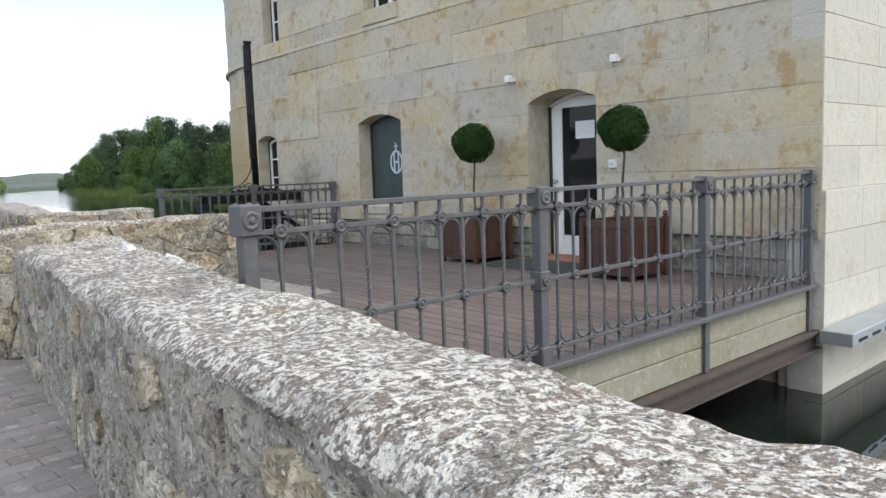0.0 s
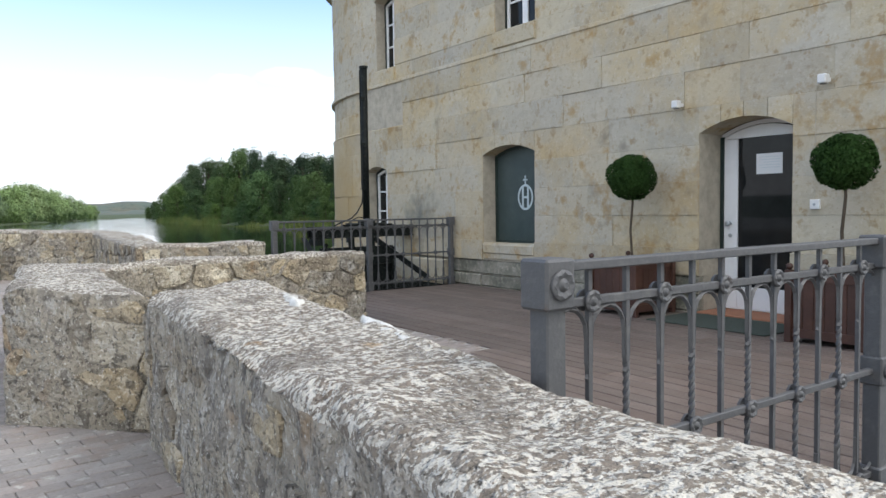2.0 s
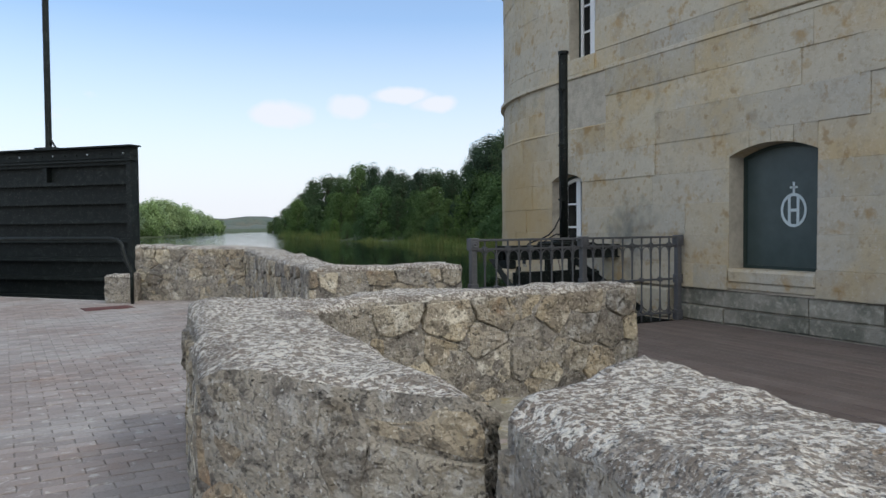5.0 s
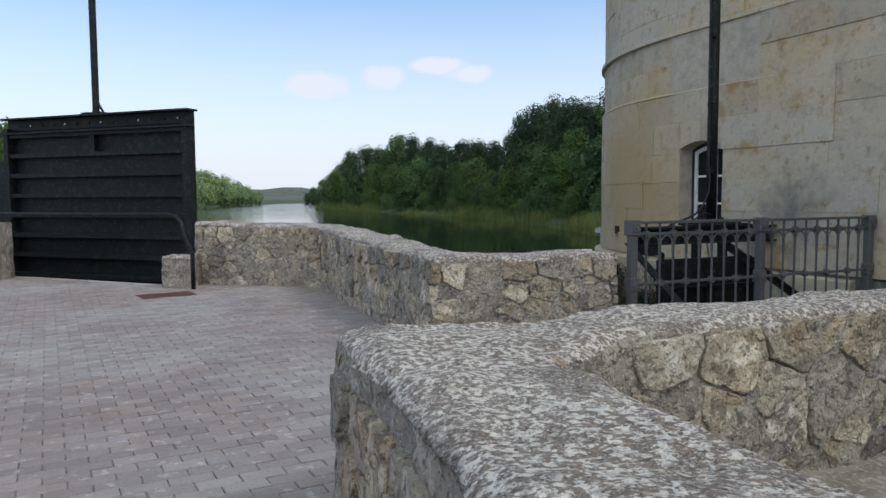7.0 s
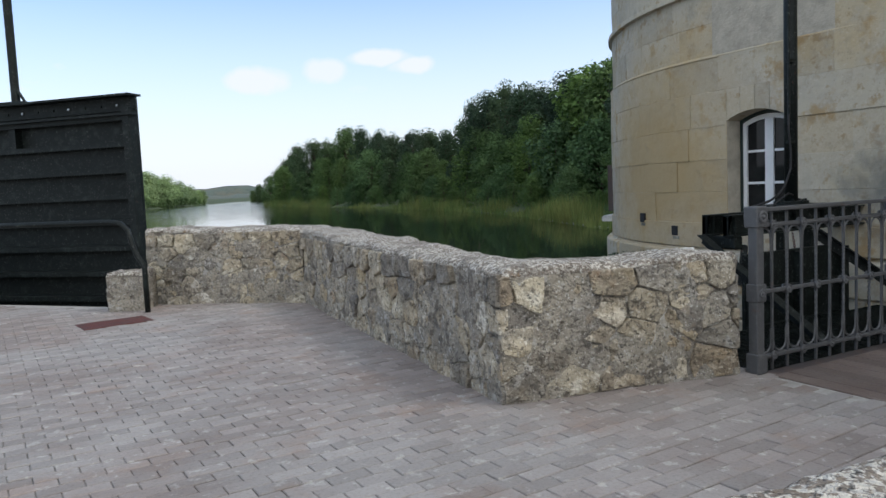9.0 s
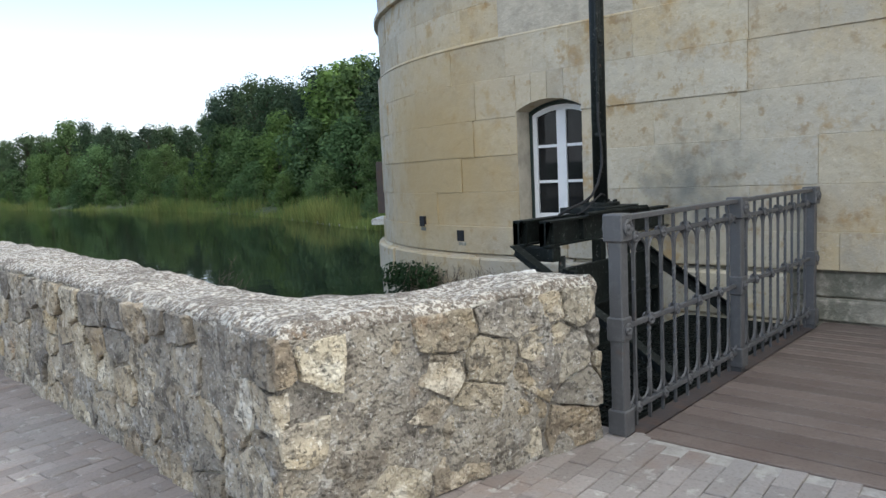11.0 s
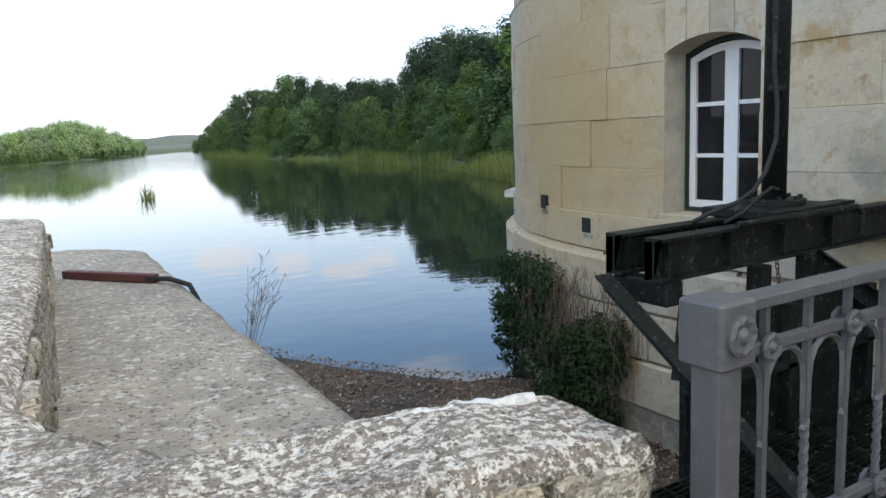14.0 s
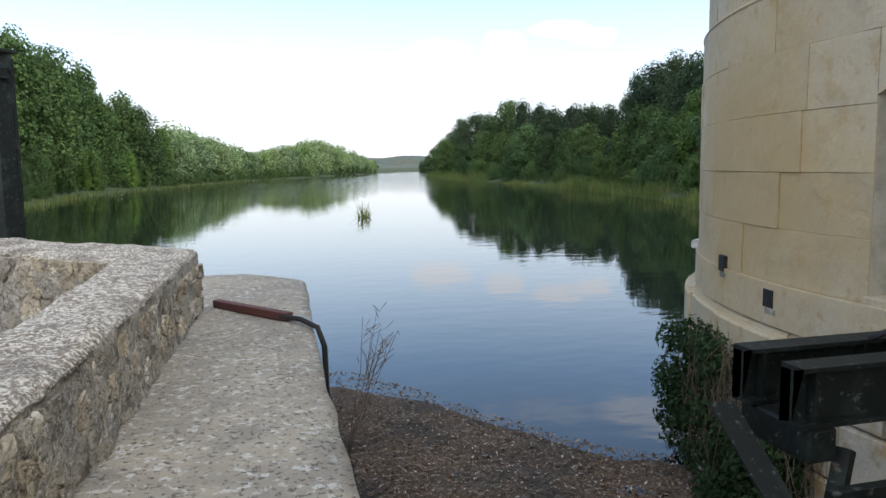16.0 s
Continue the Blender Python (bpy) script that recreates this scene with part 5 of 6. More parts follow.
for s, z in ((16.0, 0.72), (15.2, 0.57)):
    hole = thing("putlog_hole", "small square hole with a broken edge, its shade a black slab", "wall hole", group="holes in the round wall")
    # no real hollow: a black slab on the face paints the hole's shade
    part("recess", slab(s, s + 0.12, -0.02, 0.039, z, z + 0.13, 0.003), HOSE_AND_HOLE, hole)
    part("mortar_patch", slab(s - 0.03, s + 0.10, -0.02, 0.034, z - 0.05, z - 0.005, 0.003), PLINTH, hole)

shut = thing("iron_shutter", "dark iron shutter box above a white stone sill", "shutter")
part("box", slab(18.95, 19.45, -0.02, 0.16, 0.78, 1.62, 0.01), DARKSTEEL, shut)
part("sill", slab(18.8, 19.6, -0.02, 0.26, 0.60, 0.70, 0.02), WHITEWASH, shut, "white stone sill")

# ---- ledge above the water ----
bm = bmesh.new()
rows = []
for j in range(81):
    y = 11.9 + 8.1 * j / 80
    r = lerp_table([(11.9, 4.14), (13.5, 4.19), (16.3, 4.27), (19.0, 4.42), (20.0, 4.40)], y) - 0.55 * max(0, (y - 19.3) / 0.7) ** 2
    l = lerp_table([(11.9, 2.9), (17.6, 3.25), (17.8, 3.0), (20.0, 3.1)], y)
    row = []
    for i in range(22):
        u = i / 17
        if u <= 1:
            x, z = l + (r - l) * u, 0.33 - 0.03 * max(0, (u - 0.8) / 0.2) ** 2
        else:
            x, z = r + 0.02 * (i - 17), 0.33 - 0.05 - 0.4 * (i - 17)
        z += 0.012 * nz(x, y, 0, 2.0) + 0.006 * nz(x, y, 3, 9.0) if u <= 1 else 0
        x += 0.02 * nz(x, y, z, 3.0) if u > 0.9 else 0
        row.append(bm.verts.new((x, y, z)))
    rows.append(row)
for a, b in zip(rows, rows[1:]):
    for i in range(21):
        bm.faces.new((a[i], a[i + 1], b[i + 1], b[i]))
last = rows[-1]
down = [bm.verts.new((v.co.x, v.co.y + 0.05, -2.0)) for v in last]
for i in range(21):
    bm.faces.new((last[i], last[i + 1], down[i + 1], down[i]))
ledge = part("ledge", bm, LEDGE, smooth=True)
tagged(ledge, "weathered concrete ledge above the water with lichen", "ledge", kind="structure")
bar = thing("rusty_channel", "rusty red steel channel lying across the ledge", "steel bar", look((3.5, 17.85, 0.385), (4.12, 17.0, 0.385)))
bm = boxed(-0.04, 0.04, -0.052, 0.02, -1.05, 0, bevel=0.006)
part("channel", bm, RUST, bar)
cable = thing("bent_pipe", "black pipe bent over the ledge edge", "pipe")
part("pipe", tubed([(4.05, 17.05, 0.37), (4.2, 16.85, 0.375), (4.32, 16.7, 0.33), (4.36, 16.6, 0.2), (4.37, 16.55, -0.3), (4.37, 16.5, -1.2)], 0.022, 8), HOSE_AND_HOLE, cable, smooth=True)
part("pipe", tubed([(4.05, 17.12, 0.37), (4.22, 16.92, 0.37), (4.34, 16.8, 0.32), (4.385, 16.7, 0.15), (4.39, 16.66, -1.2)], 0.014, 8), GALV, cable, smooth=True)


# ---- litter on the water ----
def build_litter():
    rng = random.Random(41)
    def limit(x):
        return lerp_table([(4.2, 20.0), (4.8, 19.7), (5.4, 19.2), (6.2, 18.0), (7.0, 16.7), (7.9, 16.2)], x)
    bm = bmesh.new()
    rows = []
    for i in range(60):
        x = 4.2 + 4.2 * i / 59
        row = []
        for j in range(70):
            e = limit(x) + 0.3 * nz(x, 0, 0, 2.0)
            y = 11.9 + (e - 11.9) * j / 69
            heap = 0.10 * max(0, 1 - abs(x - 5.0) / 1.6) + 0.05 * nz(x, y, 0, 1.5) + 0.03 * nz(x, y, 5, 6)
            z = WATER_Z + 0.02 + heap * min(1, (69 - j) / 12) - (0.07 if j == 69 else 0)
            row.append(bm.verts.new((x, y, z)))
        rows.append(row)
    for a, b in zip(rows, rows[1:]):
        for j in range(69):
            bm.faces.new((a[j], b[j], b[j + 1], a[j + 1]))
    bmesh.ops.recalc_face_normals(bm, faces=bm.faces)
    mat_ = part("floating_debris", bm, DEBRIS, smooth=True)
    tagged(mat_, "brown mat of leaves and twigs floating by the wall", "debris", kind="stuff")
    V, F = [], []
    for _ in range(15000):
        x = rng.uniform(4.3, 7.5)
        y = rng.uniform(13.0, limit(x) + 0.15)
        z = WATER_Z + 0.03 + 0.10 * max(0, 1 - abs(x - 5.0) / 1.6) + 0.05 * nz(x, y, 0, 1.5) + rng.uniform(0.0, 0.03)
        s, a = rng.uniform(0.010, 0.032), rng.uniform(0, 6.3)
        n = Vector((rng.gauss(0, 0.3), rng.gauss(0, 0.3), 1)).normalized()
        t = Matrix.Rotation(a, 3, n) @ n.orthogonal().normalized()
        b = n.cross(t)
        p = Vector((x, y, z))
        k = len(V)
        V += [(p - t * s)[:], (p + b * s * 0.5)[:], (p + t * s)[:], (p - b * s * 0.5)[:]]
        F.append((k, k + 1, k + 2, k + 3))
    me = bpy.data.meshes.new("leaf_litter")
    me.from_pydata(V, [], F)
    me.materials.append(LITTER)
    tagged(new("leaf_litter", me), "scattered dead leaves on the floating mat", "leaves", kind="stuff")


build_litter()

# ---- ivy and weeds ----
def build_ivy():
    rng = random.Random(51)
    ivy = thing("ivy_bush", "dark green ivy bush hanging on the wall base", "ivy", Matrix.Translation((0, 0, 0)))
    clouds = []
    for k in range(46):
        s = rng.uniform(14.7, 16.75)
        z = rng.uniform(-0.8, 0.38) - 0.32 * abs(s - 16.2)
        c = on_facade(s, 0.16 + rng.uniform(0, 0.16), z)
        clouds.append(leaf_cloud(c, (0.18, 0.18, 0.18), 300, 0.030, rng, 0.4))
    cloud_object("foliage", clouds, LEAF_IVY, ivy)
    bm = bmesh.new()
    for k in range(240):
        s = rng.uniform(14.5, 16.1)
        z = rng.uniform(-0.2, 0.35)
        d = 0.12 + rng.uniform(0, 0.22)
        p = on_facade(s, d, z)
        q = on_facade(s + rng.uniform(-0.2, 0.2), d + rng.uniform(-0.05, 0.1), z - rng.uniform(0.3, 0.9))
        m = (p + q) / 2 + Vector((rng.uniform(-0.1, 0.1), rng.uniform(-0.1, 0.1), 0.05))
        tube(bm, [p, m, q], 0.003, 4, caps=False)
    part("dry_growth", bm, TWIG, ivy, "dry brown hanging stems")
    weed = thing("dry_weed", "thin dry weed growing at the ledge edge", "weed", Matrix.Translation((4.42, 15.9, -0.2)))
    bm = bmesh.new()
    for k in range(9):
        a = rng.uniform(-1, 1)
        top = Vector((0.10 + 0.35 * rng.random(), a * 0.4, rng.uniform(0.35, 0.85)))
        tube(bm, [(0, 0, -0.3), top * 0.5 + Vector((0.05, 0, 0)), top], [0.003, 0.0022, 0.0015], 4, caps=False)
        for j in range(6):
            p = top * rng.uniform(0.5, 1.0) + Vector((0.03, 0, 0))
            tube(bm, [p, p + Vector((rng.uniform(-0.06, 0.1), rng.uniform(-0.08, 0.08), rng.uniform(0.02, 0.1)))], 0.002, 4, caps=False)
    part("growth", bm, TWIG, weed)


build_ivy()

# ---- lock gate on the far side of the yard ----
GA, GB = Vector((1.36, 20.08, 0)), Vector((-1.81, 23.28, 0))
GD = (GB - GA).normalized()
g_m = Matrix.Translation(GA) @ Matrix((GD, Vector((GD.y, -GD.x, 0)) * -1, Vector((0, 0, 1)))).transposed().to_4x4()
gate = thing("lock_gate", "black ribbed steel lock gate standing raised", "lock gate", g_m)
GLEN = (GB - GA).length
part("plate", boxed(0, GLEN, -0.02, 0.02, -2.4, 2.85), BLACKPAINT, gate)
for k in range(8):
    z = -0.12 + 0.39 * k
    part("rib", box(boxed(0.1, GLEN - 0.1, 0.021, 0.17, z, z + 0.018), 0.1, GLEN - 0.1, 0.155, 0.17, z - 0.06, z), BLACKPAINT, gate)
for x in (0.0, GLEN - 0.12):
    part("end_stile", boxed(x, x + 0.12, 0.022, 0.2, -2.4, 2.74, bevel=0.004), BLACKPAINT, gate)
part("top_beam", box(boxed(-0.05, GLEN + 0.05, -0.05, 0.24, 2.905, 2.935), -0.03, GLEN + 0.03, 0.02, 0.05, 2.70, 2.905), BLACKPAINT, gate)
part("top_channel", boxed(-0.05, GLEN + 0.05, 0.05, 0.24, 2.62, 2.65), BLACKPAINT, gate)
part("mid_stile", boxed(GLEN / 2 - 0.06, GLEN / 2 + 0.06, 0.021, 0.15, 2.23, 2.62), BLACKPAINT, gate)
for k in range(14):
    x = 0.3 + (GLEN - 0.6) * k / 13
    part("bolt", tubed([(x, 0.052, 2.79), (x, 0.07, 2.79)], 0.02, 6), GALV if k % 3 == 0 else BLACKPAINT, gate)
rod = part("lifting_rod", tubed([(GLEN * 0.49, 0.06, 2.935), (GLEN * 0.49, 0.06, 8.0)], 0.065, 12), BLACKPAINT, gate)
part("rod_base", boxed(GLEN * 0.49 - 0.24, GLEN * 0.49 + 0.24, -0.04, 0.2, 2.936, 2.97), BLACKPAINT, rod)
part("rod_stay", tubed([(GLEN * 0.49 - 0.18, 0.06, 2.97), (GLEN * 0.49 - 0.02, 0.06, 3.2)], 0.024, 6), BLACKPAINT, rod)
screen = thing("gate_pier_panel", "black steel side panel beside the lock gate", "steel panel")
bm = boxed(0, 3.5, -0.04, 0.04, -2.0, 2.15)
bmesh.ops.transform(bm, matrix=Matrix.Translation(GB + GD * 0.1 + Vector((0, 0.4, 0))) @ g_m.to_3x3().to_4x4(), verts=bm.verts)
part("panel", bm, BLACKPAINT, screen)
hoop = thing("guard_rail", "black tubular guard rail in front of the lock gate", "guard rail")
h0 = Vector((1.03, 17.55, 0))
hp = [h0 + Vector((0, 0, z)) for z in (-0.02, 0.45, 0.55)] + [h0 + GD * 0.1 + Vector((0, 0, 0.7)), h0 + GD * 0.16 + Vector((0, 0, 0.85)), h0 + GD * 0.2 + Vector((0, 0, 1.0)), h0 + GD * 0.3 + Vector((0, 0, 1.08)), h0 + GD * 0.45 + Vector((0, 0, 1.1))] + [h0 + GD * q + Vector((0, 0, 1.1)) for q in (1.5, 3.0, 4.6, 6.0)]
part("tube", tubed(hp, 0.032, 10), BLACKPAINT, hoop, smooth=True)
for q in (4.3, 5.9):
    part("post", tubed([h0 + GD * q + Vector((0, 0, -0.02)), h0 + GD * q + Vector((0, 0, 1.08))], 0.03, 8), BLACKPAINT, hoop)
wall_4 = wall_loft("wall_parapet_4", [((-1.75, 20.3), (-1.6, 20.7)), ((-6.0, 24.0), (-5.7, 24.4))], 0.95, "low stone wall beyond the lock gate", seed=14.0)
wall_5 = wall_loft("wall_gate_block", [((0.62, 17.95), (0.85, 18.3)), ((1.02, 17.72), (1.22, 18.1))], 0.48, "small stone block at the gate foot", seed=17.0)
drain = thing("drain_cover", "rusty steel drain cover set in the paving", "drain cover", pose(0.62, 17.0, 0.0, 0, 0, 10))
part("plate", boxed(-0.36, 0.36, -0.22, 0.22, -0.01, 0.008, bevel=0.003), RUST, drain)
gut = thing("gutter_channel", "galvanised steel gutter along the end wall", "gutter")
part("trough", boxed(7.25, 14.0, 2.55, 2.85, -0.55, -0.42, bevel=0.006), GALV, gut)
# slots are uncut: black bars on the trough face paint their dark
for k in range(12):
    part("slot", boxed(7.4 + 0.35 * k, 7.62 + 0.35 * k, 2.545, 2.551, -0.52, -0.49), HOSE_AND_HOLE, gut)


# ---- trees ----
def tree_prototype(name, label, height, blobs, leaf, size, count, seed, spread, base=0.1):
    rng = random.Random(seed)
    tree = thing(name, label, "tree", Matrix.Translation((0, 0, -500)))
    bm = bmesh.new()
    tube(bm, [(0, 0, -0.5), (0.1, 0, height * 0.3), (0, 0.15, height * 0.6), (0.1, 0.1, height * 0.9)], [height * 0.022, height * 0.018, height * 0.011, height * 0.003], 7)
    clouds = []
    for k in range(blobs):
        u = (k + 0.5) / blobs
        z = height * (base + (0.96 - base) * u)
        w = spread * height * math.sin(math.pi * min(1, 0.15 + 0.85 * u)) ** 0.6
        a = k * 2.4 + rng.uniform(-0.4, 0.4)
        rad = w * rng.uniform(0.25, 0.75)
        c = Vector((rad * math.cos(a), rad * math.sin(a), z))
        tube(bm, [(0.05, 0.05, max(0.3, z - height * 0.16)), c * 0.6 + Vector((0, 0, z * 0.38)), c], [height * 0.007, height * 0.005, height * 0.002], 5, caps=False)
        r = spread * height * rng.uniform(0.24, 0.5)
        clouds.append(leaf_cloud(c, (r, r, r * rng.uniform(0.75, 1.15)), count // blobs, size, rng, 0.6, 0.42, True))
    part("trunk", bm, BARK, tree)
    cloud_object("crown", clouds, leaf, tree)
    return tree


PROTO = {
    "ash": (11.0, [tree_prototype("ash_tree", "tall ash on the near bank with sunlit green in its leaf colour", 11.0, 44, LEAF_SUN, 0.15, 11000, 65 + k, 0.24, 0.02) for k in range(3)]),
    "poplar": (12.0, [tree_prototype("poplar_tree", "tall dark green poplar on the river bank", 12.0, 46, LEAF_DARK, 0.15, 11500, 60 + k, 0.24, 0.06) for k in range(4)]),
    "alder": (8.0, [tree_prototype("alder_tree", "leafy mid-green alder on the river bank", 8.0, 34, LEAF_MID, 0.14, 8000, 70 + k, 0.33, 0.02) for k in range(3)]),
    "sallow": (5.0, [tree_prototype("sallow_tree", "round grey-green sallow on the river bank", 5.0, 26, LEAF_GREY, 0.12, 6000, 75 + k, 0.46, 0.0) for k in range(2)]),
    "willow": (7.0, [tree_prototype("willow_tree", "pale green round willow on the river bank", 7.0, 26, LEAF_PALE, 0.24, 3200, 80 + k, 0.50, 0.0) for k in range(2)]),
    "bush": (2.6, [tree_prototype("bank_bush", "low green bush at the water's edge", 2.6, 10, LEAF_MID, 0.10, 1500, 90 + k, 0.55, 0.05) for k in range(2)]),
}


def plant(kind, x, y, height, rng, group, wide=1.0):
    full, protos = PROTO[kind]
    scale = height / full
    z = max(terrain_height(x, y), WATER_Z - 0.1)
    m = Matrix.Translation((x, y, z - 0.1)) @ Matrix.Rotation(rng.uniform(0, 6.3), 4, "Z") @ Matrix.Diagonal((scale * wide * rng.uniform(0.9, 1.15), scale * wide * rng.uniform(0.9, 1.15), scale, 1))
    t = copy_thing(rng.choice(protos), m)
    t.matrix_basis = m
    tagged(t, group=group)


# the tree line over the river, by compass angle from the yard's north end: angle, height over distance
YARD = (3.4, 10.2)
FAR_CREST = [(13.2, 0.004), (14.1, 0.017), (15.8, 0.041), (16.5, 0.060), (17.6, 0.067), (19.2, 0.066), (20.2, 0.083), (22.8, 0.078), (24.2, 0.066), (25.3, 0.075), (28.1, 0.072), (29.0, 0.100),
             (29.8, 0.110), (32.3, 0.131), (35.2, 0.126), (36.2, 0.118), (37.3, 0.142), (40.4, 0.156), (43.2, 0.150), (60, 0.15)]
NEAR_CREST = [(-40, 0.19), (-15.4, 0.160), (-14.1, 0.146), (-11.8, 0.142), (-10.5, 0.122), (-9.4, 0.086), (-8.4, 0.099), (-7.5, 0.084), (-6.3, 0.060), (-5.4, 0.048), (-4.4, 0.050), (-2.5, 0.038),
              (0.1, 0.021), (1.2, 0.024), (3.7, 0.029), (4.8, 0.036), (7.1, 0.026), (9.2, 0.011), (12, 0.008)]


def stand(shore, angle, back):
    """The spot on a compass angle from the yard that lies so far behind the shore."""
    sn, cs = math.sin(radians(angle)), math.cos(radians(angle))
    far = 20.0
    while far < 330:
        x, y = YARD[0] + sn * far, YARD[1] + cs * far
        edge = lerp_table(shore, y)
        if (x - edge if shore is RIGHT_SHORE else edge - x) >= back:
            break
        far += 0.5
    return x, y, far


def crest_height(crest, x, y):
    dx, dy = x - YARD[0], y - YARD[1]
    return 2.4 + lerp_table(crest, math.degrees(math.atan2(dx, dy))) * math.hypot(dx, dy)


def build_trees():
    rng = random.Random(77)
    # right bank: the crest, the wood behind it, the middle storey and the fringe
    for angle in (15.9, 16.7, 17.8, 18.8, 20.2, 21.4, 22.7, 23.7, 25.2, 26.4, 27.8, 29.9, 31.2, 32.5, 33.9, 35.2, 37.4, 38.9, 40.5, 42.3, 44.5, 47.0, 50.0):
        x, y, far = stand(RIGHT_SHORE, angle, 8.5)
        plant("alder" if angle in (20.2, 38.9, 40.5) else "poplar", x, y, crest_height(FAR_CREST, x, y), rng, "trees on the far bank", rng.uniform(0.85, 1.35))
    for angle in (13.5, 14.0, 14.5, 15.0, 15.4):
        x, y, far = stand(RIGHT_SHORE, angle, 3.0)
        plant("alder", x, y, crest_height(FAR_CREST, x, y), rng, "trees on the far bank", 1.2)
    for k in range(34):
        x, y, far = stand(RIGHT_SHORE, 15.5 + 1.15 * k + rng.uniform(-0.3, 0.3), rng.uniform(11, 15))
        plant("poplar", x, y, crest_height(FAR_CREST, x, y) * rng.uniform(0.82, 0.93), rng, "trees on the far bank")
    for k in range(40):
        x, y, far = stand(RIGHT_SHORE, 14.3 + 0.92 * k + rng.uniform(-0.3, 0.3), rng.uniform(4.5, 6.5))
        plant(rng.choice(("alder", "alder", "poplar", "sallow")), x, y, crest_height(FAR_CREST, x, y) * rng.uniform(0.45, 0.75), rng, "trees on the far bank", 1.1)
    for k in range(62):
        x, y, far = stand(RIGHT_SHORE, 13.4 + 0.62 * k + rng.uniform(-0.2, 0.2), rng.uniform(1.0, 3.4))
        kind = rng.choice(("bush", "bush", "sallow", "alder"))
        plant(kind, x, y, (rng.uniform(0.9, 2.0) if kind == "bush" else rng.uniform(1.8, 3.8)) * min(1.0, far / 60), rng, "bushes on the bank", 1.15)
    # left bank and the bend
    for k in range(24):
        angle = -35 + 1.28 * k + rng.uniform(-0.3, 0.3)
        x, y, far = stand(LEFT_SHORE, angle, rng.uniform(3.5, 5.5))
        plant(rng.choice(("ash", "ash", "alder")), x, y, crest_height(NEAR_CREST, x, y) * rng.uniform(0.9, 1.04), rng, "trees on the near bank", rng.uniform(0.8, 1.1))
        x, y, far = stand(LEFT_SHORE, angle + 0.64, 8.0)
        plant(rng.choice(("ash", "poplar")), x, y, crest_height(NEAR_CREST, x, y) * rng.uniform(0.7, 0.9), rng, "trees on the near bank")
        for kind in ("bush", "ash", "alder"):
            x, y, far = stand(LEFT_SHORE, angle + rng.uniform(-0.6, 0.6), rng.uniform(1.2, 2.6))
            plant(kind, x, y, rng.uniform(1.0, 1.9) if kind == "bush" else rng.uniform(2.4, 5.0), rng, "bushes on the bank")
    for k in range(46):
        x, y, far = stand(LEFT_SHORE, -5.0 + 0.33 * k, rng.uniform(3, 7))
        plant("willow", x, y, crest_height(NEAR_CREST, x, y) * rng.uniform(0.8, 1.05), rng, "willows at the bend")
        x, y, far = stand(LEFT_SHORE, -5.0 + 0.33 * k, 1.0)
        plant("bush", x, y, rng.uniform(1.4, 2.8), rng, "bushes on the bank")
    for full, protos in PROTO.values():
        for p in protos:
            for o in (*p.children_recursive, p):
                bpy.data.objects.remove(o)


build_trees()


def build_reeds():
    rng = random.Random(88)
    V, F = [], []
    def blade(x, y, z, h, w):
        a = rng.uniform(0, 6.3)
        dx, dy = math.cos(a) * w, math.sin(a) * w
        lx, ly = rng.gauss(0, 0.12) * h, rng.gauss(0, 0.12) * h
        k = len(V)
        V.extend([(x - dx, y - dy, z), (x + dx, y + dy, z), (x + lx + dx * 0.6, y + ly + dy * 0.6, z + h * 0.6), (x + 1.6 * lx, y + 1.6 * ly, z + h), (x + lx - dx * 0.6, y + ly - dy * 0.6, z + h * 0.6)])
        F.append((k, k + 1, k + 2, k + 4))
        F.append((k + 4, k + 2, k + 3))
    for _ in range(16000):
        y = 30 + 150 * rng.random() ** 1.6
        x = lerp_table(RIGHT_SHORE, y) + rng.uniform(-0.8, 2.4) + 0.6 * nz(0, y, 0, 0.3)
        blade(x, y, WATER_Z - 0.1, rng.uniform(0.5, 1.5) * max(0.3, 0.7 + 1.5 * nz(0, y, 3, 0.16)), 0.03)
    for _ in range(3000):
        y = 55 + 140 * rng.random() ** 1.3
        blade(lerp_table(LEFT_SHORE, y) - rng.uniform(-0.6, 1.2), y, WATER_Z - 0.1, rng.uniform(0.25, 0.7), 0.04)
    me = bpy.data.meshes.new("reeds")
    me.from_pydata(V, [], F)
    me.materials.append(LEAF_REED)
    tagged(new("reeds", me), "green and yellowish reeds along the banks", "reeds", kind="stuff")
    clump = thing("reed_clump", "small clump of reeds standing in open water", "reeds", Matrix.Translation((9.9, 50.0, WATER_Z)))
    W, G = [], []
    for _ in range(60):
        x, y, h = rng.gauss(0, 0.2), rng.gauss(0, 0.16), rng.uniform(0.3, 1.0)
        lx = rng.gauss(0, 0.22)
        k = len(W)
        W += [(x - 0.02, y, -0.1), (x + 0.02, y, -0.1), (x + lx, y, h)]
        G.append((k, k + 1, k + 2))
    me = bpy.data.meshes.new("reed_tuft")
    me.from_pydata(W, [], G)
    me.materials.append(LEAF_REED)
    share("reed_tuft", me, clump)


build_reeds()
boom = thing("floating_boom", "pale floating boom along the far bank", "boom")
part("float", tubed([(25.0, 36.6, WATER_Z + 0.03), (27.6, 43.5, WATER_Z + 0.03), (30.4, 50.5, WATER_Z + 0.03)], 0.05, 6), SAND, boom)

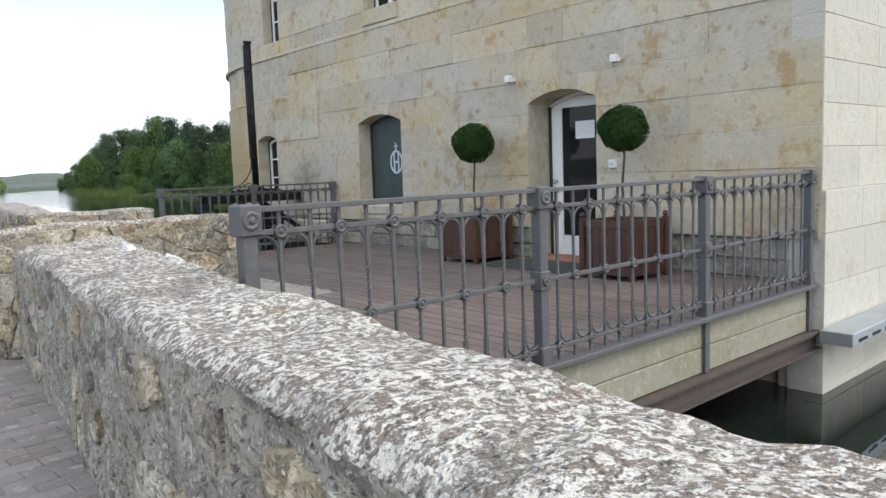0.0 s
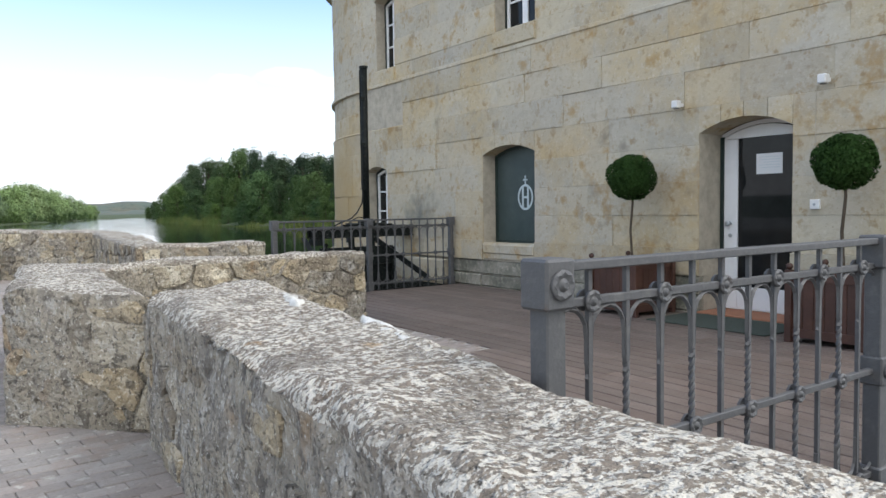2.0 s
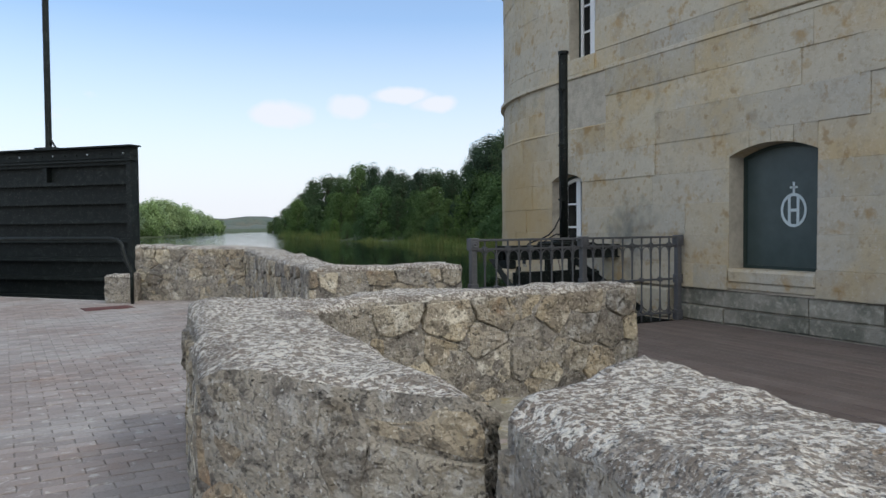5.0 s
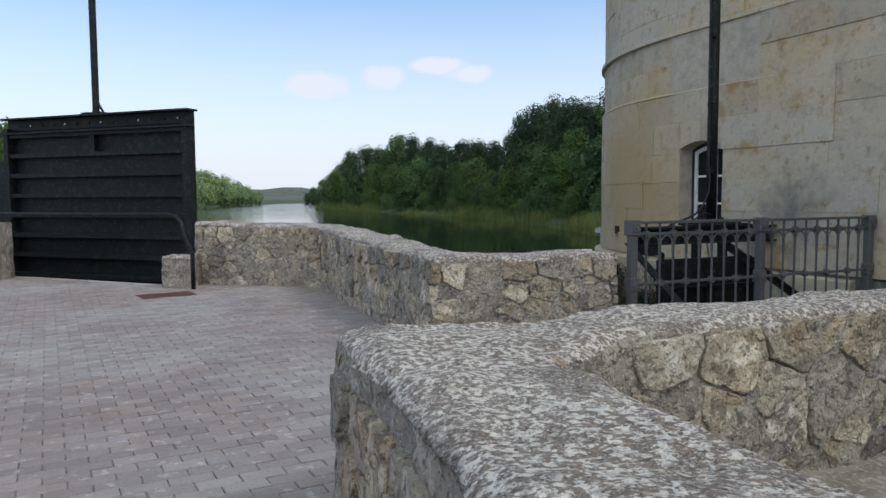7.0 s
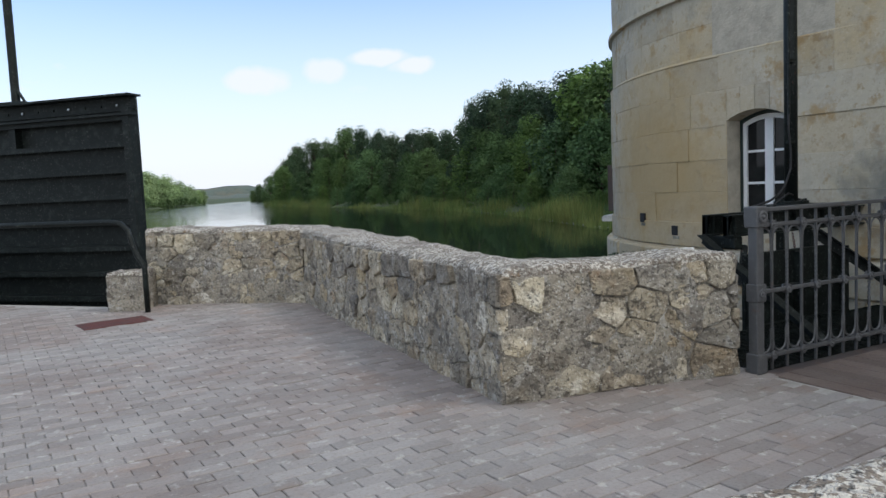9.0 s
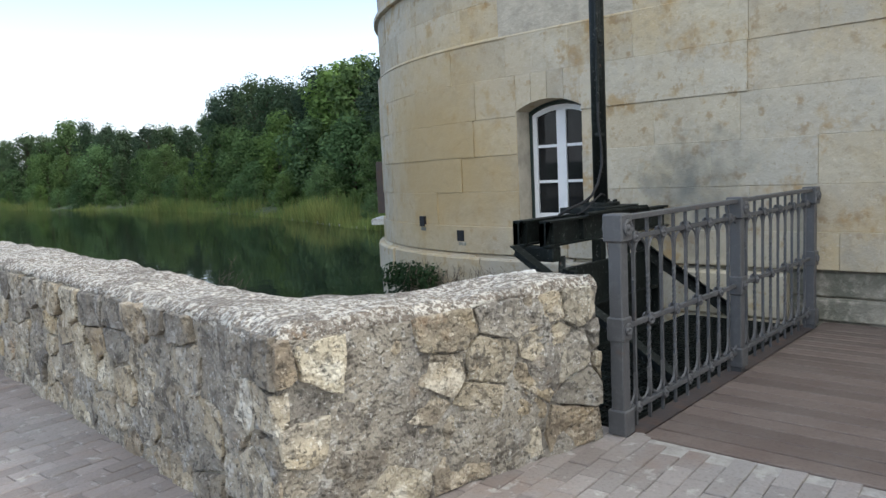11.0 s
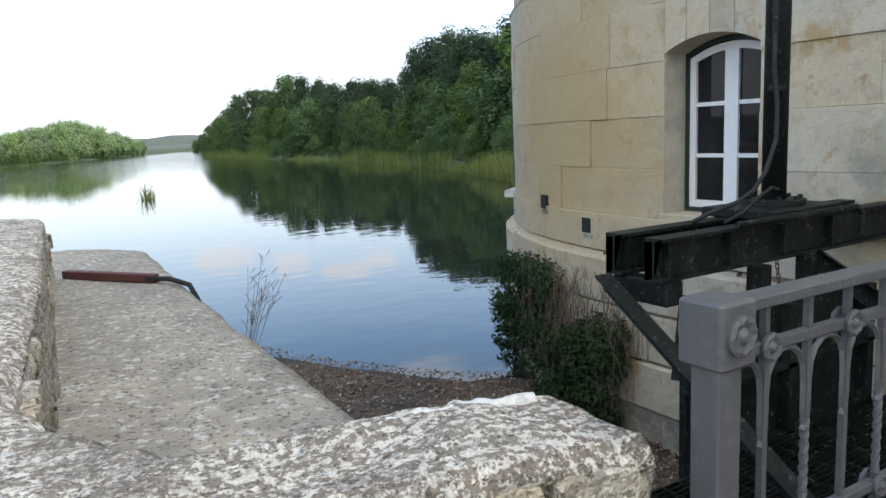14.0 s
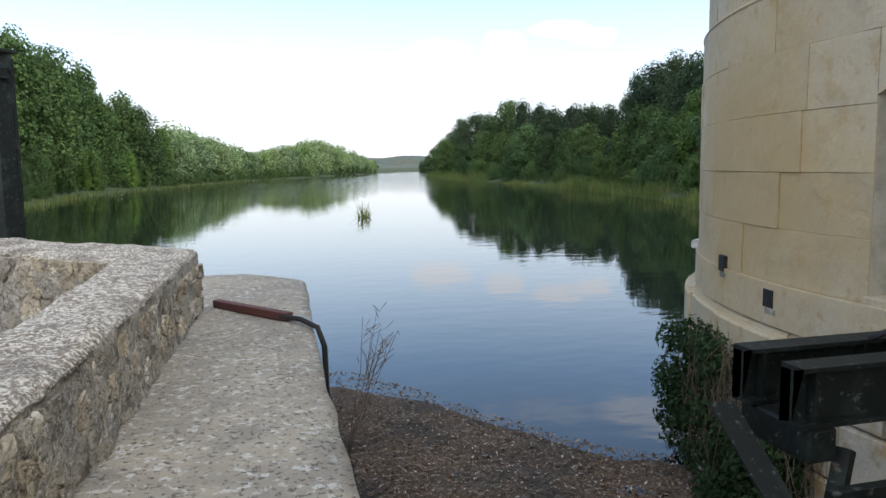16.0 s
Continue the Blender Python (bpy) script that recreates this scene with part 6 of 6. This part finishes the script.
# ---- stones and pavers ----
lay_stones(wall_1, (1.9, 6.1), (1.06, 5.75), 0.0, 0.7, 5)
lay_stones(wall_2, (0.44, 6.62), (1.10, 5.88), 0.0, 0.78, 6, proud=0.022, small=0.3, big=0.6, skip=0.0, tall=1.55)
lay_stones(wall_2, (0.74, 9.0), (0.46, 6.66), 0.0, 0.66, 7, proud=0.014)
lay_stones(wall_2, (1.75, 8.42), (4.06, 8.6), 0.0, 0.78, 8, proud=0.022)
lay_stones(wall_2, (4.06, 8.6), (4.1, 9.02), 0.0, 0.78, 9, proud=0.022)
lay_stones(wall_2, (4.1, 9.02), (0.74, 9.0), 0.0, 0.74, 10)
lay_stones(wall_3, (2.40, 11.85), (4.08, 11.5), 0.0, 0.79, 11, proud=0.024)
lay_stones(wall_3, (2.78, 16.85), (2.45, 12.3), -0.05, 0.81, 12, proud=0.024)
lay_stones(wall_3, (2.45, 12.3), (2.395, 11.84), -0.05, 0.81, 21, proud=0.024)
lay_stones(wall_3, (1.15, 18.3), (2.78, 16.85), -0.05, 0.90, 13, proud=0.024)
lay_stones(wall_3, (3.0, 12.7), (3.38, 17.7), 0.36, 0.78, 14, proud=0.028, small=0.12, big=0.3)


def white_patch(x, y, z, length, width, yaw, seed):
    """A smear of white mortar on a wall top."""
    bm = bmesh.new()
    rows = []
    for i in range(25):
        u = i / 24
        half = width / 2 * (math.sin(math.pi * min(max(u, 0.03), 0.97)) ** 0.6) * (0.85 + 0.9 * nz(u * 7, seed, 0))
        row = []
        for j in range(7):
            v = j / 3 - 1
            h = 0.020 * (1 - v * v) + 0.012 * nz(u * 9, v * 2, seed) - (0.035 if abs(v) > 0.99 or i in (0, 24) else 0)
            row.append(bm.verts.new(((u - 0.5) * length, v * half + 0.02 * nz(u * 6, seed, 3), h)))
        rows.append(row)
    for a, b in zip(rows, rows[1:]):
        for j in range(6):
            bm.faces.new((a[j], b[j], b[j + 1], a[j + 1]))
    ob = part("mortar_smear", bm, WHITEWASH, smooth=True)
    ob.matrix_basis = pose(x, y, z, 0, 0, yaw)
    tagged(ob, "white mortar smear on the parapet top", "mortar", "mortar smears")


white_patch(1.46, 3.86, 0.812, 0.62, 0.11, 76, 1.0)
white_patch(1.56, 4.93, 0.816, 0.46, 0.11, 76, 2.0)
white_patch(3.86, 11.88, 0.824, 0.40, 0.15, -13, 3.0)

# rough ground between the two parapets
bm = bmesh.new()
rows = []
for j in range(41):
    row = []
    for i in range(51):
        x, y = 1.15 + 2.95 * i / 50, 6.3 + 2.3 * j / 40
        z = 0.02 + 0.035 * nz(x, y, 2, 3.0) + 0.02 * nz(x, y, 5, 9.0) + 0.05 * max(0, (y - 8.2) / 0.4)
        edge = min(i, 50 - i, j) / 6
        row.append(bm.verts.new((x, y, z if edge >= 1 else z * edge - 0.03 * (1 - edge))))
    rows.append(row)
for a, b in zip(rows, rows[1:]):
    for i in range(50):
        bm.faces.new((a[i], a[i + 1], b[i + 1], b[i]))
tagged(part("ground_pocket", bm, POCKET, smooth=True), "mossy earth and broken stone between the parapets", "ground", kind="structure")
build_pavers()
